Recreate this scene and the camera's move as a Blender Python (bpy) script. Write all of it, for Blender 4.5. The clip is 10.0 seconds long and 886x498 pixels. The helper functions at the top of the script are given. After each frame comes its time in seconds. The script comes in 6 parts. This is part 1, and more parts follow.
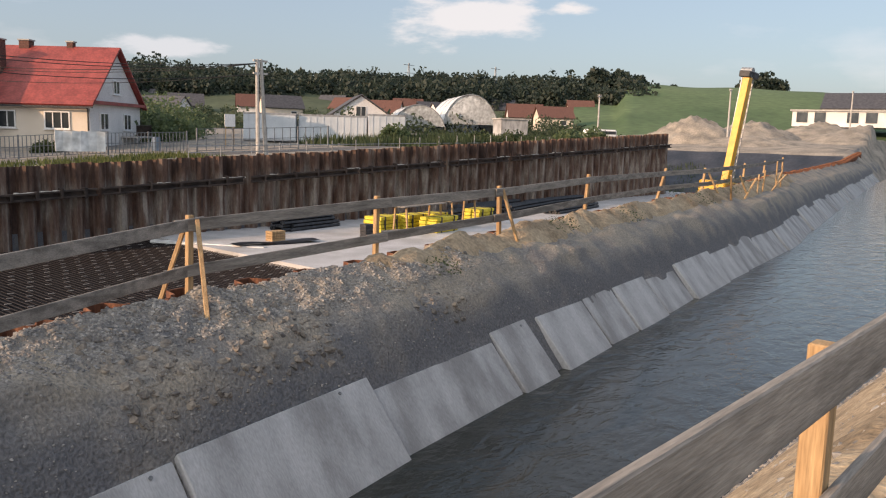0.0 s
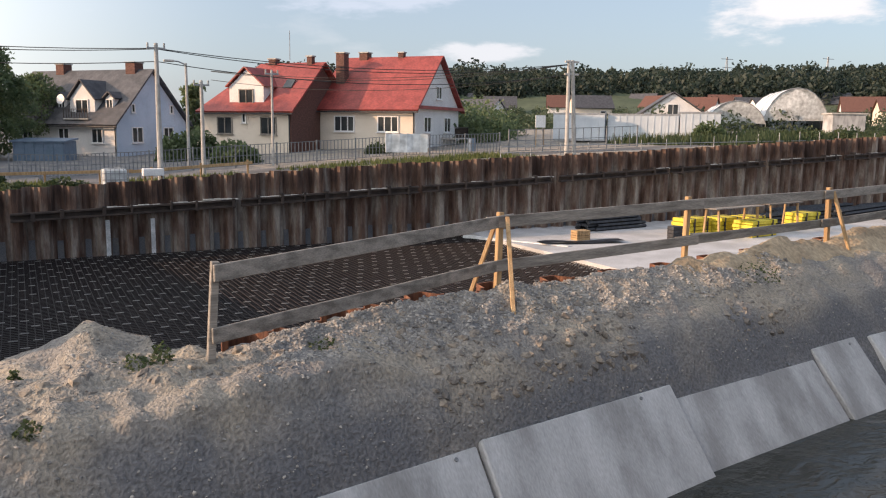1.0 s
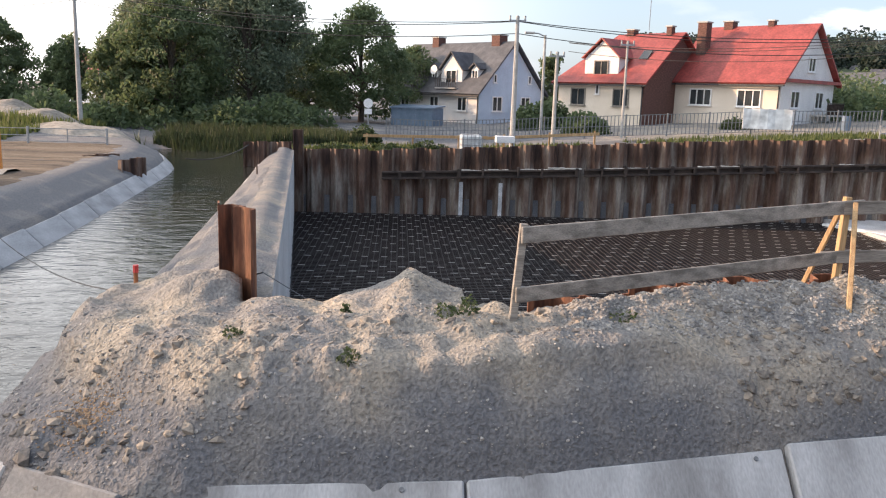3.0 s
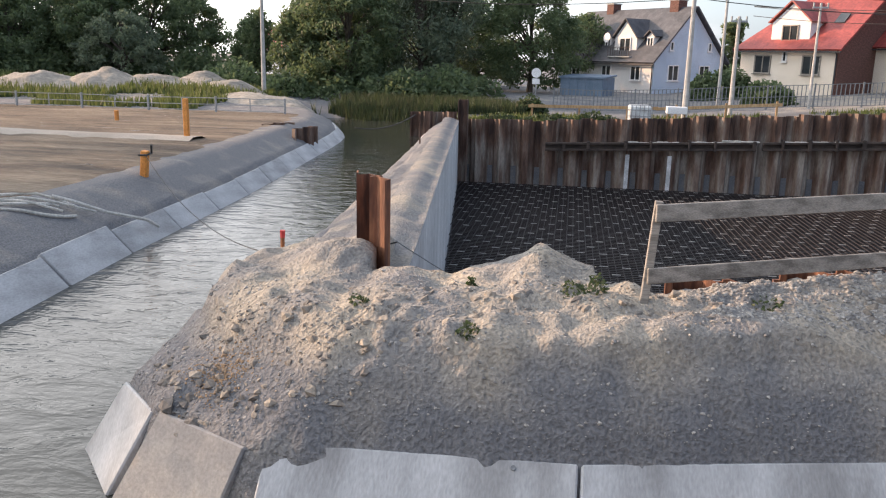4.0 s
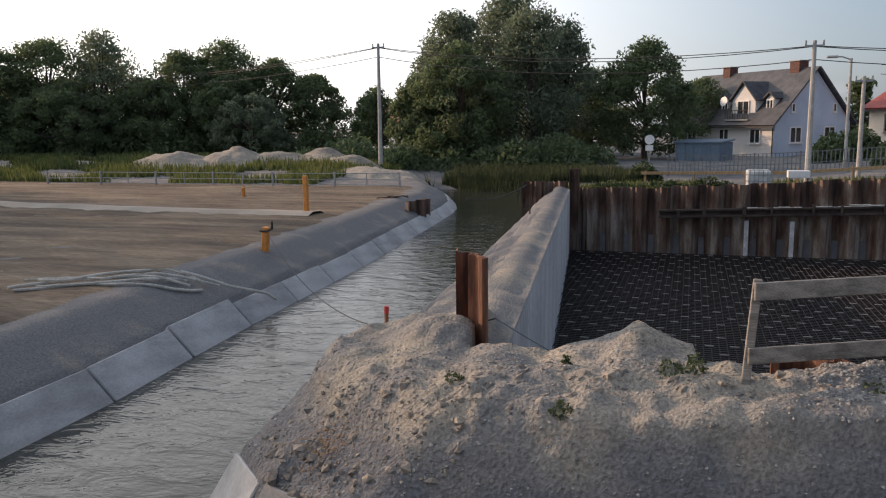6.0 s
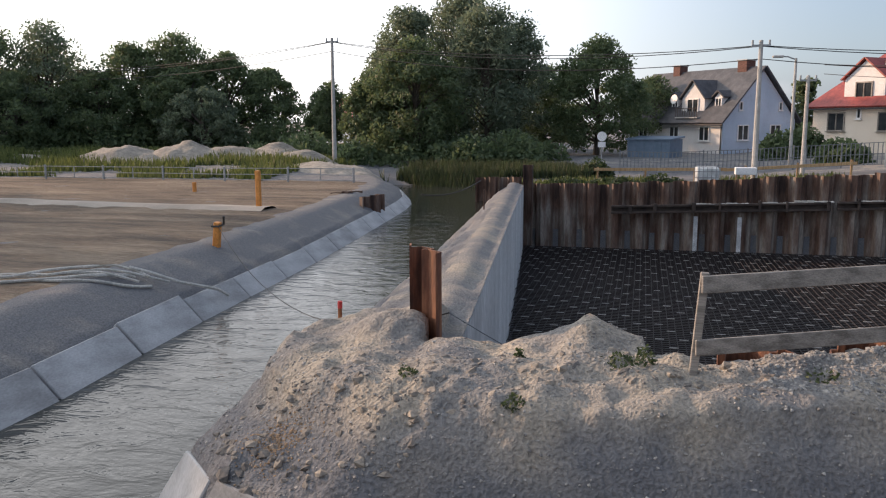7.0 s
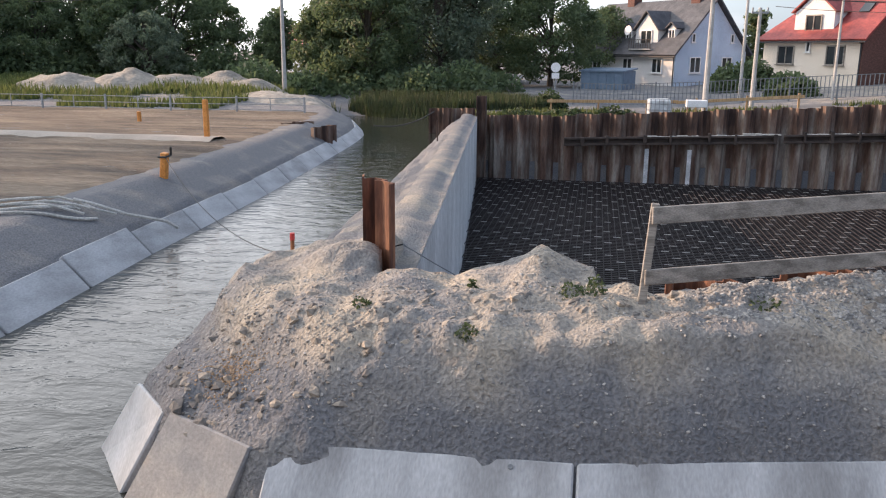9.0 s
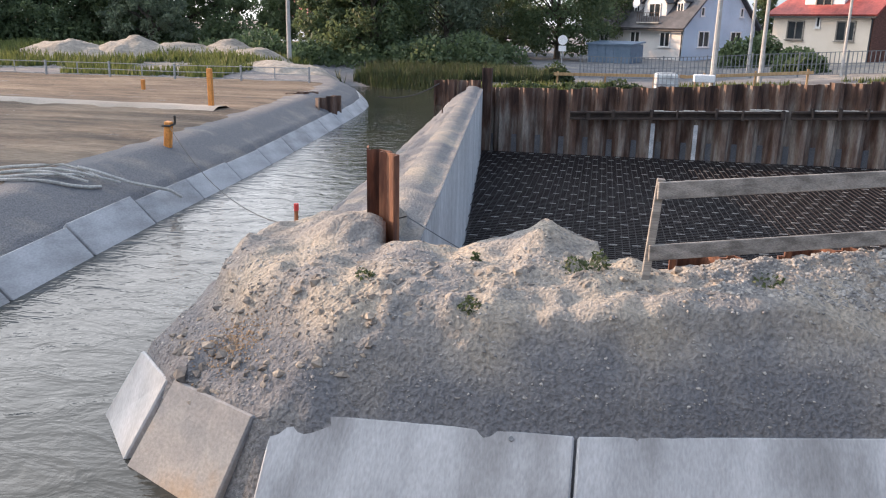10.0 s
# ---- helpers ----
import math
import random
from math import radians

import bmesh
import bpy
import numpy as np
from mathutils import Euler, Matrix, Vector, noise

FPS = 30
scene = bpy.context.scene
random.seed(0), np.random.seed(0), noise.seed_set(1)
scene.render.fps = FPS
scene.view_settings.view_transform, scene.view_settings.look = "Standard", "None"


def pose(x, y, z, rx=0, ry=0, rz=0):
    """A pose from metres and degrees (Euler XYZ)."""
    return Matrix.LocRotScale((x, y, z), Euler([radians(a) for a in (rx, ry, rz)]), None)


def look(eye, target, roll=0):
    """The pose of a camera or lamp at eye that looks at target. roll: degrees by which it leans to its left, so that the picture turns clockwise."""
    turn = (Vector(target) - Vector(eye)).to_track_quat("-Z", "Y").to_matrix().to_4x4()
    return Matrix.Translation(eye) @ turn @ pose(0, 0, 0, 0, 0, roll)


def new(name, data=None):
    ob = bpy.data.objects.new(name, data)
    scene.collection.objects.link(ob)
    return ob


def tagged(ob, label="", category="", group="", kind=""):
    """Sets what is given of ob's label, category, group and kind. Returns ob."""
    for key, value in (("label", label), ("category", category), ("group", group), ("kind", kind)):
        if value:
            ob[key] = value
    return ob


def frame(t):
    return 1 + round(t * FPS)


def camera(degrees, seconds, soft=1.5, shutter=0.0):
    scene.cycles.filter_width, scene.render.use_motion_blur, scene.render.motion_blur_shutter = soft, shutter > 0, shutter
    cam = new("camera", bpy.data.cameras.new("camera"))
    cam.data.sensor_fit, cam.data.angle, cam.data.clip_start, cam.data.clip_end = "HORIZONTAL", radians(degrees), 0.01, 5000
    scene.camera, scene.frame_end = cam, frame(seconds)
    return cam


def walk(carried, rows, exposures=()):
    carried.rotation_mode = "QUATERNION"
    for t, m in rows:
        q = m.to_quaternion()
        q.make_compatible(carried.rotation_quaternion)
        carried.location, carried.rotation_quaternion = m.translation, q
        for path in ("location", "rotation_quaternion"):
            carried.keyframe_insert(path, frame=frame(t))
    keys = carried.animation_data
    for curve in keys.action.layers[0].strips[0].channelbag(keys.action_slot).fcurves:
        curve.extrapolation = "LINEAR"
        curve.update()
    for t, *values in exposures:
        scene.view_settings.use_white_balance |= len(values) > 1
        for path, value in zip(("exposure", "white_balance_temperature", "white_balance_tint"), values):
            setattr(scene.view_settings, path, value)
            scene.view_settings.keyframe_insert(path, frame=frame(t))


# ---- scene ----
cam = camera(57.4, 10.0, soft=1.15)
PATH = [
    (0, (1.03, -0.059, 4.019), (2.527, 1.237, 3.738), 1.6),
    (0.5, (1.013, -0.02, 4.006), (2.307, 1.478, 3.72), 1.2),
    (0.7, (0.995, -0.037, 3.998), (2.152, 1.569, 3.71), 0.8),
    (1, (1.038, -0.012, 4.006), (1.955, 1.74, 3.71), 0.7),
    (1.5, (1.071, -0.061, 4.005), (1.593, 1.844, 3.691), 1.3),
    (2, (1.065, -0.138, 4.015), (1.226, 1.827, 3.678), 0.7),
    (3.3, (1.509, -0.053, 3.962), (1.59, 1.901, 3.542), 2.6),
    (3.5, (1.586, 0.026, 3.985), (1.553, 1.975, 3.534), 1.7),
    (4, (1.757, 0.05, 3.985), (1.462, 1.973, 3.524), 1.3),
    (4.5, (1.925, 0.011, 3.994), (1.411, 1.888, 3.533), 0.4),
    (5, (1.959, -0.017, 4.063), (1.379, 1.847, 3.633), -0.6),
    (5.5, (1.977, -0.065, 4.143), (1.392, 1.821, 3.827), -0.6),
    (6.8, (1.998, -0.051, 4.111), (1.432, 1.844, 3.815), -0.5),
    (7, (2.004, -0.066, 4.118), (1.531, 1.852, 3.807), -0.2),
    (7.5, (2.009, -0.024, 4.106), (1.653, 1.911, 3.752), 0.0),
    (8, (1.997, -0.044, 4.108), (1.644, 1.889, 3.734), 0.1),
    (8.5, (2.001, -0.059, 4.11), (1.648, 1.868, 3.71), 0.2),
    (9, (1.996, -0.047, 4.104), (1.643, 1.864, 3.629), 0.4),
    (9.5, (1.994, -0.037, 4.102), (1.641, 1.858, 3.566), 0.6),
    (10, (1.99, -0.041, 4.101), (1.633, 1.851, 3.561), 1.1),
]
LIGHT = [(0, 0.28, 6200, 10), (0.5, 0.2, 6200, 10), (1, 0.5, 6100, 10), (2, 0.7, 6000, 10), (3.5, 1.05, 5980, 10), (4.5, 0.82, 5950, 10), (5, 0.45, 5950, 10), (5.5, 0.0, 5950, 10), (7, 0.38, 5850, 10), (7.5, 0.58, 5820, 10), (8.5, 0.74, 5800, 10), (9.5, 1.04, 5750, 10), (10, 1.08, 5750, 10)]
walk(cam, [(t, look(eye, aim, roll)) for t, eye, aim, roll in PATH], LIGHT)

# ---- light and sky ----
SUN_AZ, SUN_EL = 285.0, 17.0          # degrees clockwise from +Y, and above the horizon
sun_dir = Vector((math.sin(radians(SUN_AZ)) * math.cos(radians(SUN_EL)),
                  math.cos(radians(SUN_AZ)) * math.cos(radians(SUN_EL)), math.sin(radians(SUN_EL))))
sun = new("sun", bpy.data.lights.new("sun", "SUN"))
sun.data.energy, sun.data.angle, sun.data.color = 4.2, radians(0.6), (1.0, 0.62, 0.36)
sun.matrix_world = look(sun_dir * 100, (0, 0, 0))

world = bpy.data.worlds.new("evening_sky")
scene.world = world
world.use_nodes = True
wn, wl = world.node_tree.nodes, world.node_tree.links
wn.clear()
sky = wn.new("ShaderNodeTexSky")
sky.sky_type, sky.sun_disc = "NISHITA", False
sky.sun_elevation, sky.sun_rotation = radians(SUN_EL), radians(SUN_AZ)
sky.air_density, sky.dust_density, sky.ozone_density = 1.0, 2.2, 1.2
wtc = wn.new("ShaderNodeTexCoord")
wmap = wn.new("ShaderNodeMapping")
wmap.inputs["Scale"].default_value = (1.0, 1.0, 3.2)
wl.new(wtc.outputs["Generated"], wmap.inputs["Vector"])
cloud = wn.new("ShaderNodeTexNoise")
cloud.inputs["Scale"].default_value, cloud.inputs["Detail"].default_value, cloud.inputs["Roughness"].default_value = 2.6, 9.0, 0.55
wl.new(wmap.outputs["Vector"], cloud.inputs["Vector"])
cramp = wn.new("ShaderNodeValToRGB")
cramp.color_ramp.elements[0].position, cramp.color_ramp.elements[1].position = 0.53, 0.68
wl.new(cloud.outputs["Fac"], cramp.inputs["Fac"])
veil = wn.new("ShaderNodeMixRGB")
veil.inputs["Fac"].default_value = 0.38
veil.inputs["Color2"].default_value = (5.4, 5.75, 6.5, 1)
wl.new(sky.outputs["Color"], veil.inputs["Color1"])
# broad bright evening sky towards the sun
toward = wn.new("ShaderNodeVectorMath")
toward.operation = "DOT_PRODUCT"
toward.inputs[1].default_value = (sun_dir.x, sun_dir.y, 0.15)
wl.new(wtc.outputs["Generated"], toward.inputs[0])
tr_ = wn.new("ShaderNodeMapRange")
tr_.interpolation_type = "SMOOTHSTEP"
tr_.inputs["From Min"].default_value, tr_.inputs["From Max"].default_value = 0.0, 0.95
tr_.inputs["To Max"].default_value = 0.75
wl.new(toward.outputs["Value"], tr_.inputs["Value"])
glow = wn.new("ShaderNodeMixRGB")
glow.inputs["Color2"].default_value = (20.5, 18.8, 16.8, 1)
wl.new(tr_.outputs["Result"], glow.inputs["Fac"])
wl.new(veil.outputs["Color"], glow.inputs["Color1"])
cmix = wn.new("ShaderNodeMixRGB")
cmix.inputs["Color2"].default_value = (8.6, 7.6, 7.2, 1)
cfac = wn.new("ShaderNodeMath")
cfac.operation = "MULTIPLY"
cfac.inputs[1].default_value = 0.35
wl.new(cramp.outputs["Color"], cfac.inputs[0])
wl.new(cfac.outputs[0], cmix.inputs["Fac"])
wl.new(glow.outputs["Color"], cmix.inputs["Color1"])
last = cmix
puff = wn.new("ShaderNodeTexNoise")
puff.inputs["Scale"].default_value, puff.inputs["Detail"].default_value, puff.inputs["Roughness"].default_value = 11.0, 8.0, 0.6
wl.new(wmap.outputs["Vector"], puff.inputs["Vector"])
for centre, size, tone in (((0.758, 0.637, 0.14), (0.1, 0.1, 0.034), (7.4, 6.7, 6.3)), ((0.835, 0.53, 0.148), (0.035, 0.04, 0.011), (7.6, 6.8, 6.3)),
                           ((0.37, 0.915, 0.15), (0.13, 0.07, 0.022), (4.9, 5.1, 5.6)), ((0.5, 0.86, 0.09), (0.09, 0.06, 0.014), (6.3, 6.0, 5.9)), ((-0.2, 0.965, 0.2), (0.2, 0.09, 0.02), (6.0, 6.0, 6.3))):
    off = wn.new("ShaderNodeVectorMath")
    off.operation = "SUBTRACT"
    off.inputs[1].default_value = centre
    wl.new(wtc.outputs["Generated"], off.inputs[0])
    dv = wn.new("ShaderNodeVectorMath")
    dv.operation = "DIVIDE"
    dv.inputs[1].default_value = size
    wl.new(off.outputs["Vector"], dv.inputs[0])
    ln_ = wn.new("ShaderNodeVectorMath")
    ln_.operation = "LENGTH"
    wl.new(dv.outputs["Vector"], ln_.inputs[0])
    ma = wn.new("ShaderNodeMath")
    ma.operation = "MULTIPLY_ADD"
    ma.inputs[1].default_value = 4.2
    wl.new(puff.outputs["Fac"], ma.inputs[0])
    sb = wn.new("ShaderNodeMath")
    sb.operation = "MULTIPLY"
    sb.inputs[1].default_value = -1.5
    wl.new(ln_.outputs["Value"], sb.inputs[0])
    wl.new(sb.outputs[0], ma.inputs[2])
    mr = wn.new("ShaderNodeMapRange")
    mr.interpolation_type = "SMOOTHSTEP"
    mr.inputs["From Min"].default_value, mr.inputs["From Max"].default_value = 0.7, 1.7
    mr.inputs["To Min"].default_value, mr.inputs["To Max"].default_value = 0.0, 0.85
    wl.new(ma.outputs[0], mr.inputs["Value"])
    mx = wn.new("ShaderNodeMixRGB")
    mx.inputs["Color2"].default_value = (*tone, 1)
    wl.new(mr.outputs["Result"], mx.inputs["Fac"])
    wl.new(last.outputs["Color"], mx.inputs["Color1"])
    last = mx
wbg = wn.new("ShaderNodeBackground")
wbg.inputs["Strength"].default_value = 0.11
wout = wn.new("ShaderNodeOutputWorld")
wl.new(last.outputs["Color"], wbg.inputs["Color"])
wl.new(wbg.outputs["Background"], wout.inputs["Surface"])


# ---- materials ----
def material(name, colors, scale=3.0, rough=0.85, bump=0.3, metal=0.0, detail=8.0, fine=30.0, lo=0.35, hi=0.68, rand=0.0,
             stretch=(1, 1, 1), dist=0.02, island=False, coat=0.0, layer=None, world_space=False, grain=(0.72, 1.22), crack=0.0):
    """A two-scale noise material: a ramp of colours over large noise, fine grain and relief over small noise."""
    m = bpy.data.materials.new(name)
    m.use_nodes = True
    n, l = m.node_tree.nodes, m.node_tree.links
    b = n["Principled BSDF"]
    b.inputs["Roughness"].default_value, b.inputs["Metallic"].default_value = rough, metal
    b.inputs["Coat Weight"].default_value = coat
    tc = n.new("ShaderNodeTexCoord")
    mp = n.new("ShaderNodeMapping")
    mp.inputs["Scale"].default_value = stretch
    l.new(n.new("ShaderNodeNewGeometry").outputs["Position"] if world_space else tc.outputs["Object"], mp.inputs["Vector"])
    big, small = n.new("ShaderNodeTexNoise"), n.new("ShaderNodeTexNoise")
    big.inputs["Scale"].default_value, big.inputs["Detail"].default_value = scale, detail
    small.inputs["Scale"].default_value, small.inputs["Detail"].default_value = fine, 6.0
    ramp = n.new("ShaderNodeValToRGB")
    e = ramp.color_ramp.elements
    e[0].position, e[1].position = lo, hi
    e[0].color, e[1].color = (*colors[0], 1), (*colors[-1], 1)
    for i, c in enumerate(colors[1:-1], 1):
        e.new(lo + (hi - lo) * i / (len(colors) - 1)).color = (*c, 1)
    l.new(mp.outputs["Vector"], big.inputs["Vector"])
    l.new(mp.outputs["Vector"], small.inputs["Vector"])
    if rand:
        src = n.new("ShaderNodeNewGeometry").outputs["Random Per Island"] if island else n.new("ShaderNodeObjectInfo").outputs["Random"]
        sh = n.new("ShaderNodeMath")
        sh.operation = "MULTIPLY_ADD"
        sh.inputs[1].default_value, sh.inputs[2].default_value = rand, -rand / 2
        l.new(src, sh.inputs[0])
        ad = n.new("ShaderNodeMath")
        l.new(sh.outputs[0], ad.inputs[0])
        l.new(big.outputs["Fac"], ad.inputs[1])
        if layer:
            sp = n.new("ShaderNodeSeparateXYZ")
            l.new(tc.outputs["Object"], sp.inputs["Vector"])
            lr = n.new("ShaderNodeMapRange")
            for key, value in zip(("From Min", "From Max", "To Min", "To Max"), layer):
                lr.inputs[key].default_value = value
            l.new(sp.outputs["Z"], lr.inputs["Value"])
            a2 = n.new("ShaderNodeMath")
            l.new(ad.outputs[0], a2.inputs[0])
            l.new(lr.outputs["Result"], a2.inputs[1])
            ad = a2
        l.new(ad.outputs[0], ramp.inputs["Fac"])
    elif layer:
        sp = n.new("ShaderNodeSeparateXYZ")
        l.new(tc.outputs["Object"], sp.inputs["Vector"])
        lr = n.new("ShaderNodeMapRange")
        for key, value in zip(("From Min", "From Max", "To Min", "To Max"), layer):
            lr.inputs[key].default_value = value
        l.new(sp.outputs["Z"], lr.inputs["Value"])
        ad = n.new("ShaderNodeMath")
        l.new(lr.outputs["Result"], ad.inputs[0])
        l.new(big.outputs["Fac"], ad.inputs[1])
        l.new(ad.outputs[0], ramp.inputs["Fac"])
    else:
        l.new(big.outputs["Fac"], ramp.inputs["Fac"])
    g = n.new("ShaderNodeMapRange")
    g.inputs["From Min"].default_value, g.inputs["From Max"].default_value = 0.3, 0.7
    g.inputs["To Min"].default_value, g.inputs["To Max"].default_value = grain
    l.new(small.outputs["Fac"], g.inputs["Value"])
    mul = n.new("ShaderNodeMixRGB")
    mul.blend_type, mul.inputs["Fac"].default_value = "MULTIPLY", 1.0
    l.new(ramp.outputs["Color"], mul.inputs["Color1"])
    l.new(g.outputs["Result"], mul.inputs["Color2"])
    l.new(mul.outputs["Color"], b.inputs["Base Color"])
    last_normal, shade = None, mul.outputs["Color"]
    if crack:
        vo = n.new("ShaderNodeTexVoronoi")
        vo.feature = "DISTANCE_TO_EDGE"
        vo.inputs["Scale"].default_value, vo.inputs["Randomness"].default_value = crack, 1.0
        wob = n.new("ShaderNodeMixRGB")
        wob.inputs["Fac"].default_value = 0.12
        l.new(mp.outputs["Vector"], wob.inputs["Color1"])
        l.new(big.outputs["Color"], wob.inputs["Color2"])
        l.new(wob.outputs["Color"], vo.inputs["Vector"])
        cr = n.new("ShaderNodeMapRange")
        cr.inputs["From Max"].default_value = 0.07
        l.new(vo.outputs["Distance"], cr.inputs["Value"])
        # cracks break up where the large noise is low
        gate = n.new("ShaderNodeMapRange")
        gate.inputs["From Min"].default_value, gate.inputs["From Max"].default_value = 0.54, 0.64
        gate.inputs["To Min"].default_value, gate.inputs["To Max"].default_value = 1.0, 0.0
        l.new(big.outputs["Fac"], gate.inputs["Value"])
        mx_ = n.new("ShaderNodeMath")
        mx_.operation = "MAXIMUM"
        l.new(cr.outputs["Result"], mx_.inputs[0])
        l.new(gate.outputs["Result"], mx_.inputs[1])
        cb = n.new("ShaderNodeBump")
        cb.inputs["Strength"].default_value, cb.inputs["Distance"].default_value = 0.4, 0.035
        l.new(mx_.outputs[0], cb.inputs["Height"])
        last_normal = cb.outputs["Normal"]
    if bump:
        bp = n.new("ShaderNodeBump")
        if last_normal:
            l.new(last_normal, bp.inputs["Normal"])
        bp.inputs["Strength"].default_value, bp.inputs["Distance"].default_value = bump, dist
        l.new(small.outputs["Fac"], bp.inputs["Height"])
        l.new(bp.outputs["Normal"], b.inputs["Normal"])
    return m


def leafy(name, a, b_, rand=0.5):
    """Leaves that let some of the light behind them through."""
    m = material(name, (a, b_), scale=0.6, rough=0.6, bump=0, rand=rand, island=True, lo=0.2, hi=0.8)
    n, l = m.node_tree.nodes, m.node_tree.links
    b = n["Principled BSDF"]
    tl, mix = n.new("ShaderNodeBsdfTranslucent"), n.new("ShaderNodeMixShader")
    mix.inputs["Fac"].default_value = 0.5
    l.new(b.inputs["Base Color"].links[0].from_socket, tl.inputs["Color"])
    l.new(b.outputs["BSDF"], mix.inputs[1])
    l.new(tl.outputs["BSDF"], mix.inputs[2])
    l.new(mix.outputs["Shader"], n["Material Output"].inputs["Surface"])
    return m


M = {}
M["soil"] = material("grey_sandy_gravel", ((0.145, 0.147, 0.155), (0.215, 0.205, 0.192), (0.32, 0.285, 0.232)), 1.1, 0.95, 0.8, fine=26, dist=0.055, layer=(1.0, 1.55, -0.17, 0.09), crack=4.5, grain=(0.64, 1.24))
M["earth"] = material("brown_bare_earth", ((0.075, 0.056, 0.04), (0.15, 0.113, 0.078), (0.24, 0.19, 0.135)), 0.6, 0.95, 1.0, fine=9, dist=0.14, stretch=(0.35, 1.8, 1), grain=(0.6, 1.25))
M["ochre"] = material("ochre_clay", ((0.19, 0.135, 0.085), (0.3, 0.21, 0.13)), 6, 0.95, 0.6, rand=0.4, island=True)
M["gravel"] = material("crushed_stone", ((0.17, 0.165, 0.16), (0.34, 0.325, 0.3)), 8, 0.9, 0.6, rand=0.5, island=True)
M["clod"] = material("dry_clay_clod", ((0.13, 0.12, 0.11), (0.3, 0.26, 0.21)), 4, 0.95, 0.8, rand=0.4, island=True)
M["concrete"] = material("pale_concrete", ((0.25, 0.25, 0.25), (0.38, 0.385, 0.39), (0.46, 0.465, 0.47)), 1.3, 0.85, 0.25, fine=28, rand=0.14, grain=(0.84, 1.1), stretch=(1.8, 0.6, 0.6))
M["wall_concrete"] = material("white_concrete", ((0.42, 0.43, 0.43), (0.6, 0.61, 0.61)), 0.7, 0.75, 0.2, fine=14, stretch=(1, 1, 0.35))
M["slab_floor"] = material("blinding_concrete", ((0.36, 0.36, 0.36), (0.52, 0.52, 0.53)), 0.6, 0.7, 0.15)
M["rust"] = material("rusty_sheet_steel", ((0.036, 0.02, 0.015), (0.1, 0.056, 0.039), (0.16, 0.118, 0.094), (0.28, 0.245, 0.21)), 1.3, 0.85, 0.5, fine=12,
                     rand=0.14, stretch=(2.4, 1.2, 0.4), lo=0.3, hi=0.72, layer=(-1.5, -0.7, 0.07, -0.08), world_space=True)
M["rust_orange"] = material("orange_rust_steel", ((0.08, 0.035, 0.018), (0.23, 0.095, 0.038), (0.38, 0.18, 0.07)), 3, 0.85, 0.5, fine=20, rand=0.3, stretch=(1.6, 1.6, 0.3))
M["rust_deep"] = material("deep_red_rust", ((0.04, 0.018, 0.012), (0.13, 0.052, 0.028), (0.24, 0.11, 0.055)), 3, 0.85, 0.5, fine=18, stretch=(1.6, 1.6, 0.35))
M["concrete_stained"] = material("ochre_stained_concrete", ((0.22, 0.22, 0.22), (0.32, 0.305, 0.285), (0.34, 0.27, 0.2)), 1.6, 0.85, 0.25, fine=30, grain=(0.82, 1.12))
M["container"] = material("blue_grey_container", ((0.46, 0.51, 0.56), (0.58, 0.62, 0.66)), 0.8, 0.5, 0.05)
# sand whose yellow also carries the warmth of low sunlight
M["sand_sun_toned"] = material("sun_toned_sand", ((0.22, 0.17, 0.11), (0.38, 0.3, 0.2), (0.46, 0.37, 0.25)), 1.2, 0.95, 0.8, fine=14, dist=0.06, grain=(0.66, 1.22))
M["sand_pale"] = material("pale_sand", ((0.18, 0.165, 0.14), (0.28, 0.25, 0.208), (0.35, 0.31, 0.255)), 0.5, 0.95, 0.7, fine=5, dist=0.1)
M["wale"] = material("dark_rust_beam", ((0.02, 0.014, 0.012), (0.07, 0.05, 0.04)), 2, 0.8, 0.4)
M["streak"] = material("lime_streak", ((0.4, 0.41, 0.42), (0.6, 0.6, 0.6)), 3, 0.8, 0.2)
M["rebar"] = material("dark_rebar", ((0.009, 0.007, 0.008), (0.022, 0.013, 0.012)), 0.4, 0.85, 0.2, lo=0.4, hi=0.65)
M["rebar_bed"] = material("near_black_bed", ((0.006, 0.005, 0.006), (0.018, 0.011, 0.01)), 0.3, 0.7, 0.3, lo=0.4, hi=0.65)
M["spacer"] = material("pale_plastic_spacer", ((0.23, 0.22, 0.21), (0.35, 0.335, 0.31)), 5, 0.6, 0.1)
M["wood"] = material("weathered_grey_board", ((0.14, 0.125, 0.11), (0.24, 0.22, 0.195), (0.32, 0.29, 0.255)), 3, 0.85, 0.35, fine=26, stretch=(0.35, 4, 4), rand=0.2)
M["wood_fresh"] = material("yellow_pine_post", ((0.3, 0.19, 0.09), (0.46, 0.32, 0.17)), 3, 0.8, 0.3, fine=24, stretch=(4, 4, 0.3), rand=0.2)
M["orange"] = material("orange_painted_post", ((0.5, 0.19, 0.03), (0.66, 0.28, 0.06)), 4, 0.6, 0.2)
M["yellow"] = material("yellow_machine_paint", ((0.5, 0.28, 0.02), (0.62, 0.36, 0.03)), 2, 0.45, 0.1)
M["formwork"] = material("yellow_formwork_panel", ((0.55, 0.45, 0.02), (0.72, 0.62, 0.06)), 2, 0.6, 0.1)
M["dark_steel"] = material("dark_steel_bars", ((0.012, 0.014, 0.018), (0.05, 0.052, 0.06)), 4, 0.6, 0.3)
M["steel"] = material("galvanised_steel", ((0.25, 0.26, 0.27), (0.38, 0.39, 0.4)), 5, 0.5, 0.1, metal=0.4)
M["fence"] = material("dull_grey_fence", ((0.12, 0.13, 0.14), (0.2, 0.21, 0.22)), 5, 0.6, 0.1)
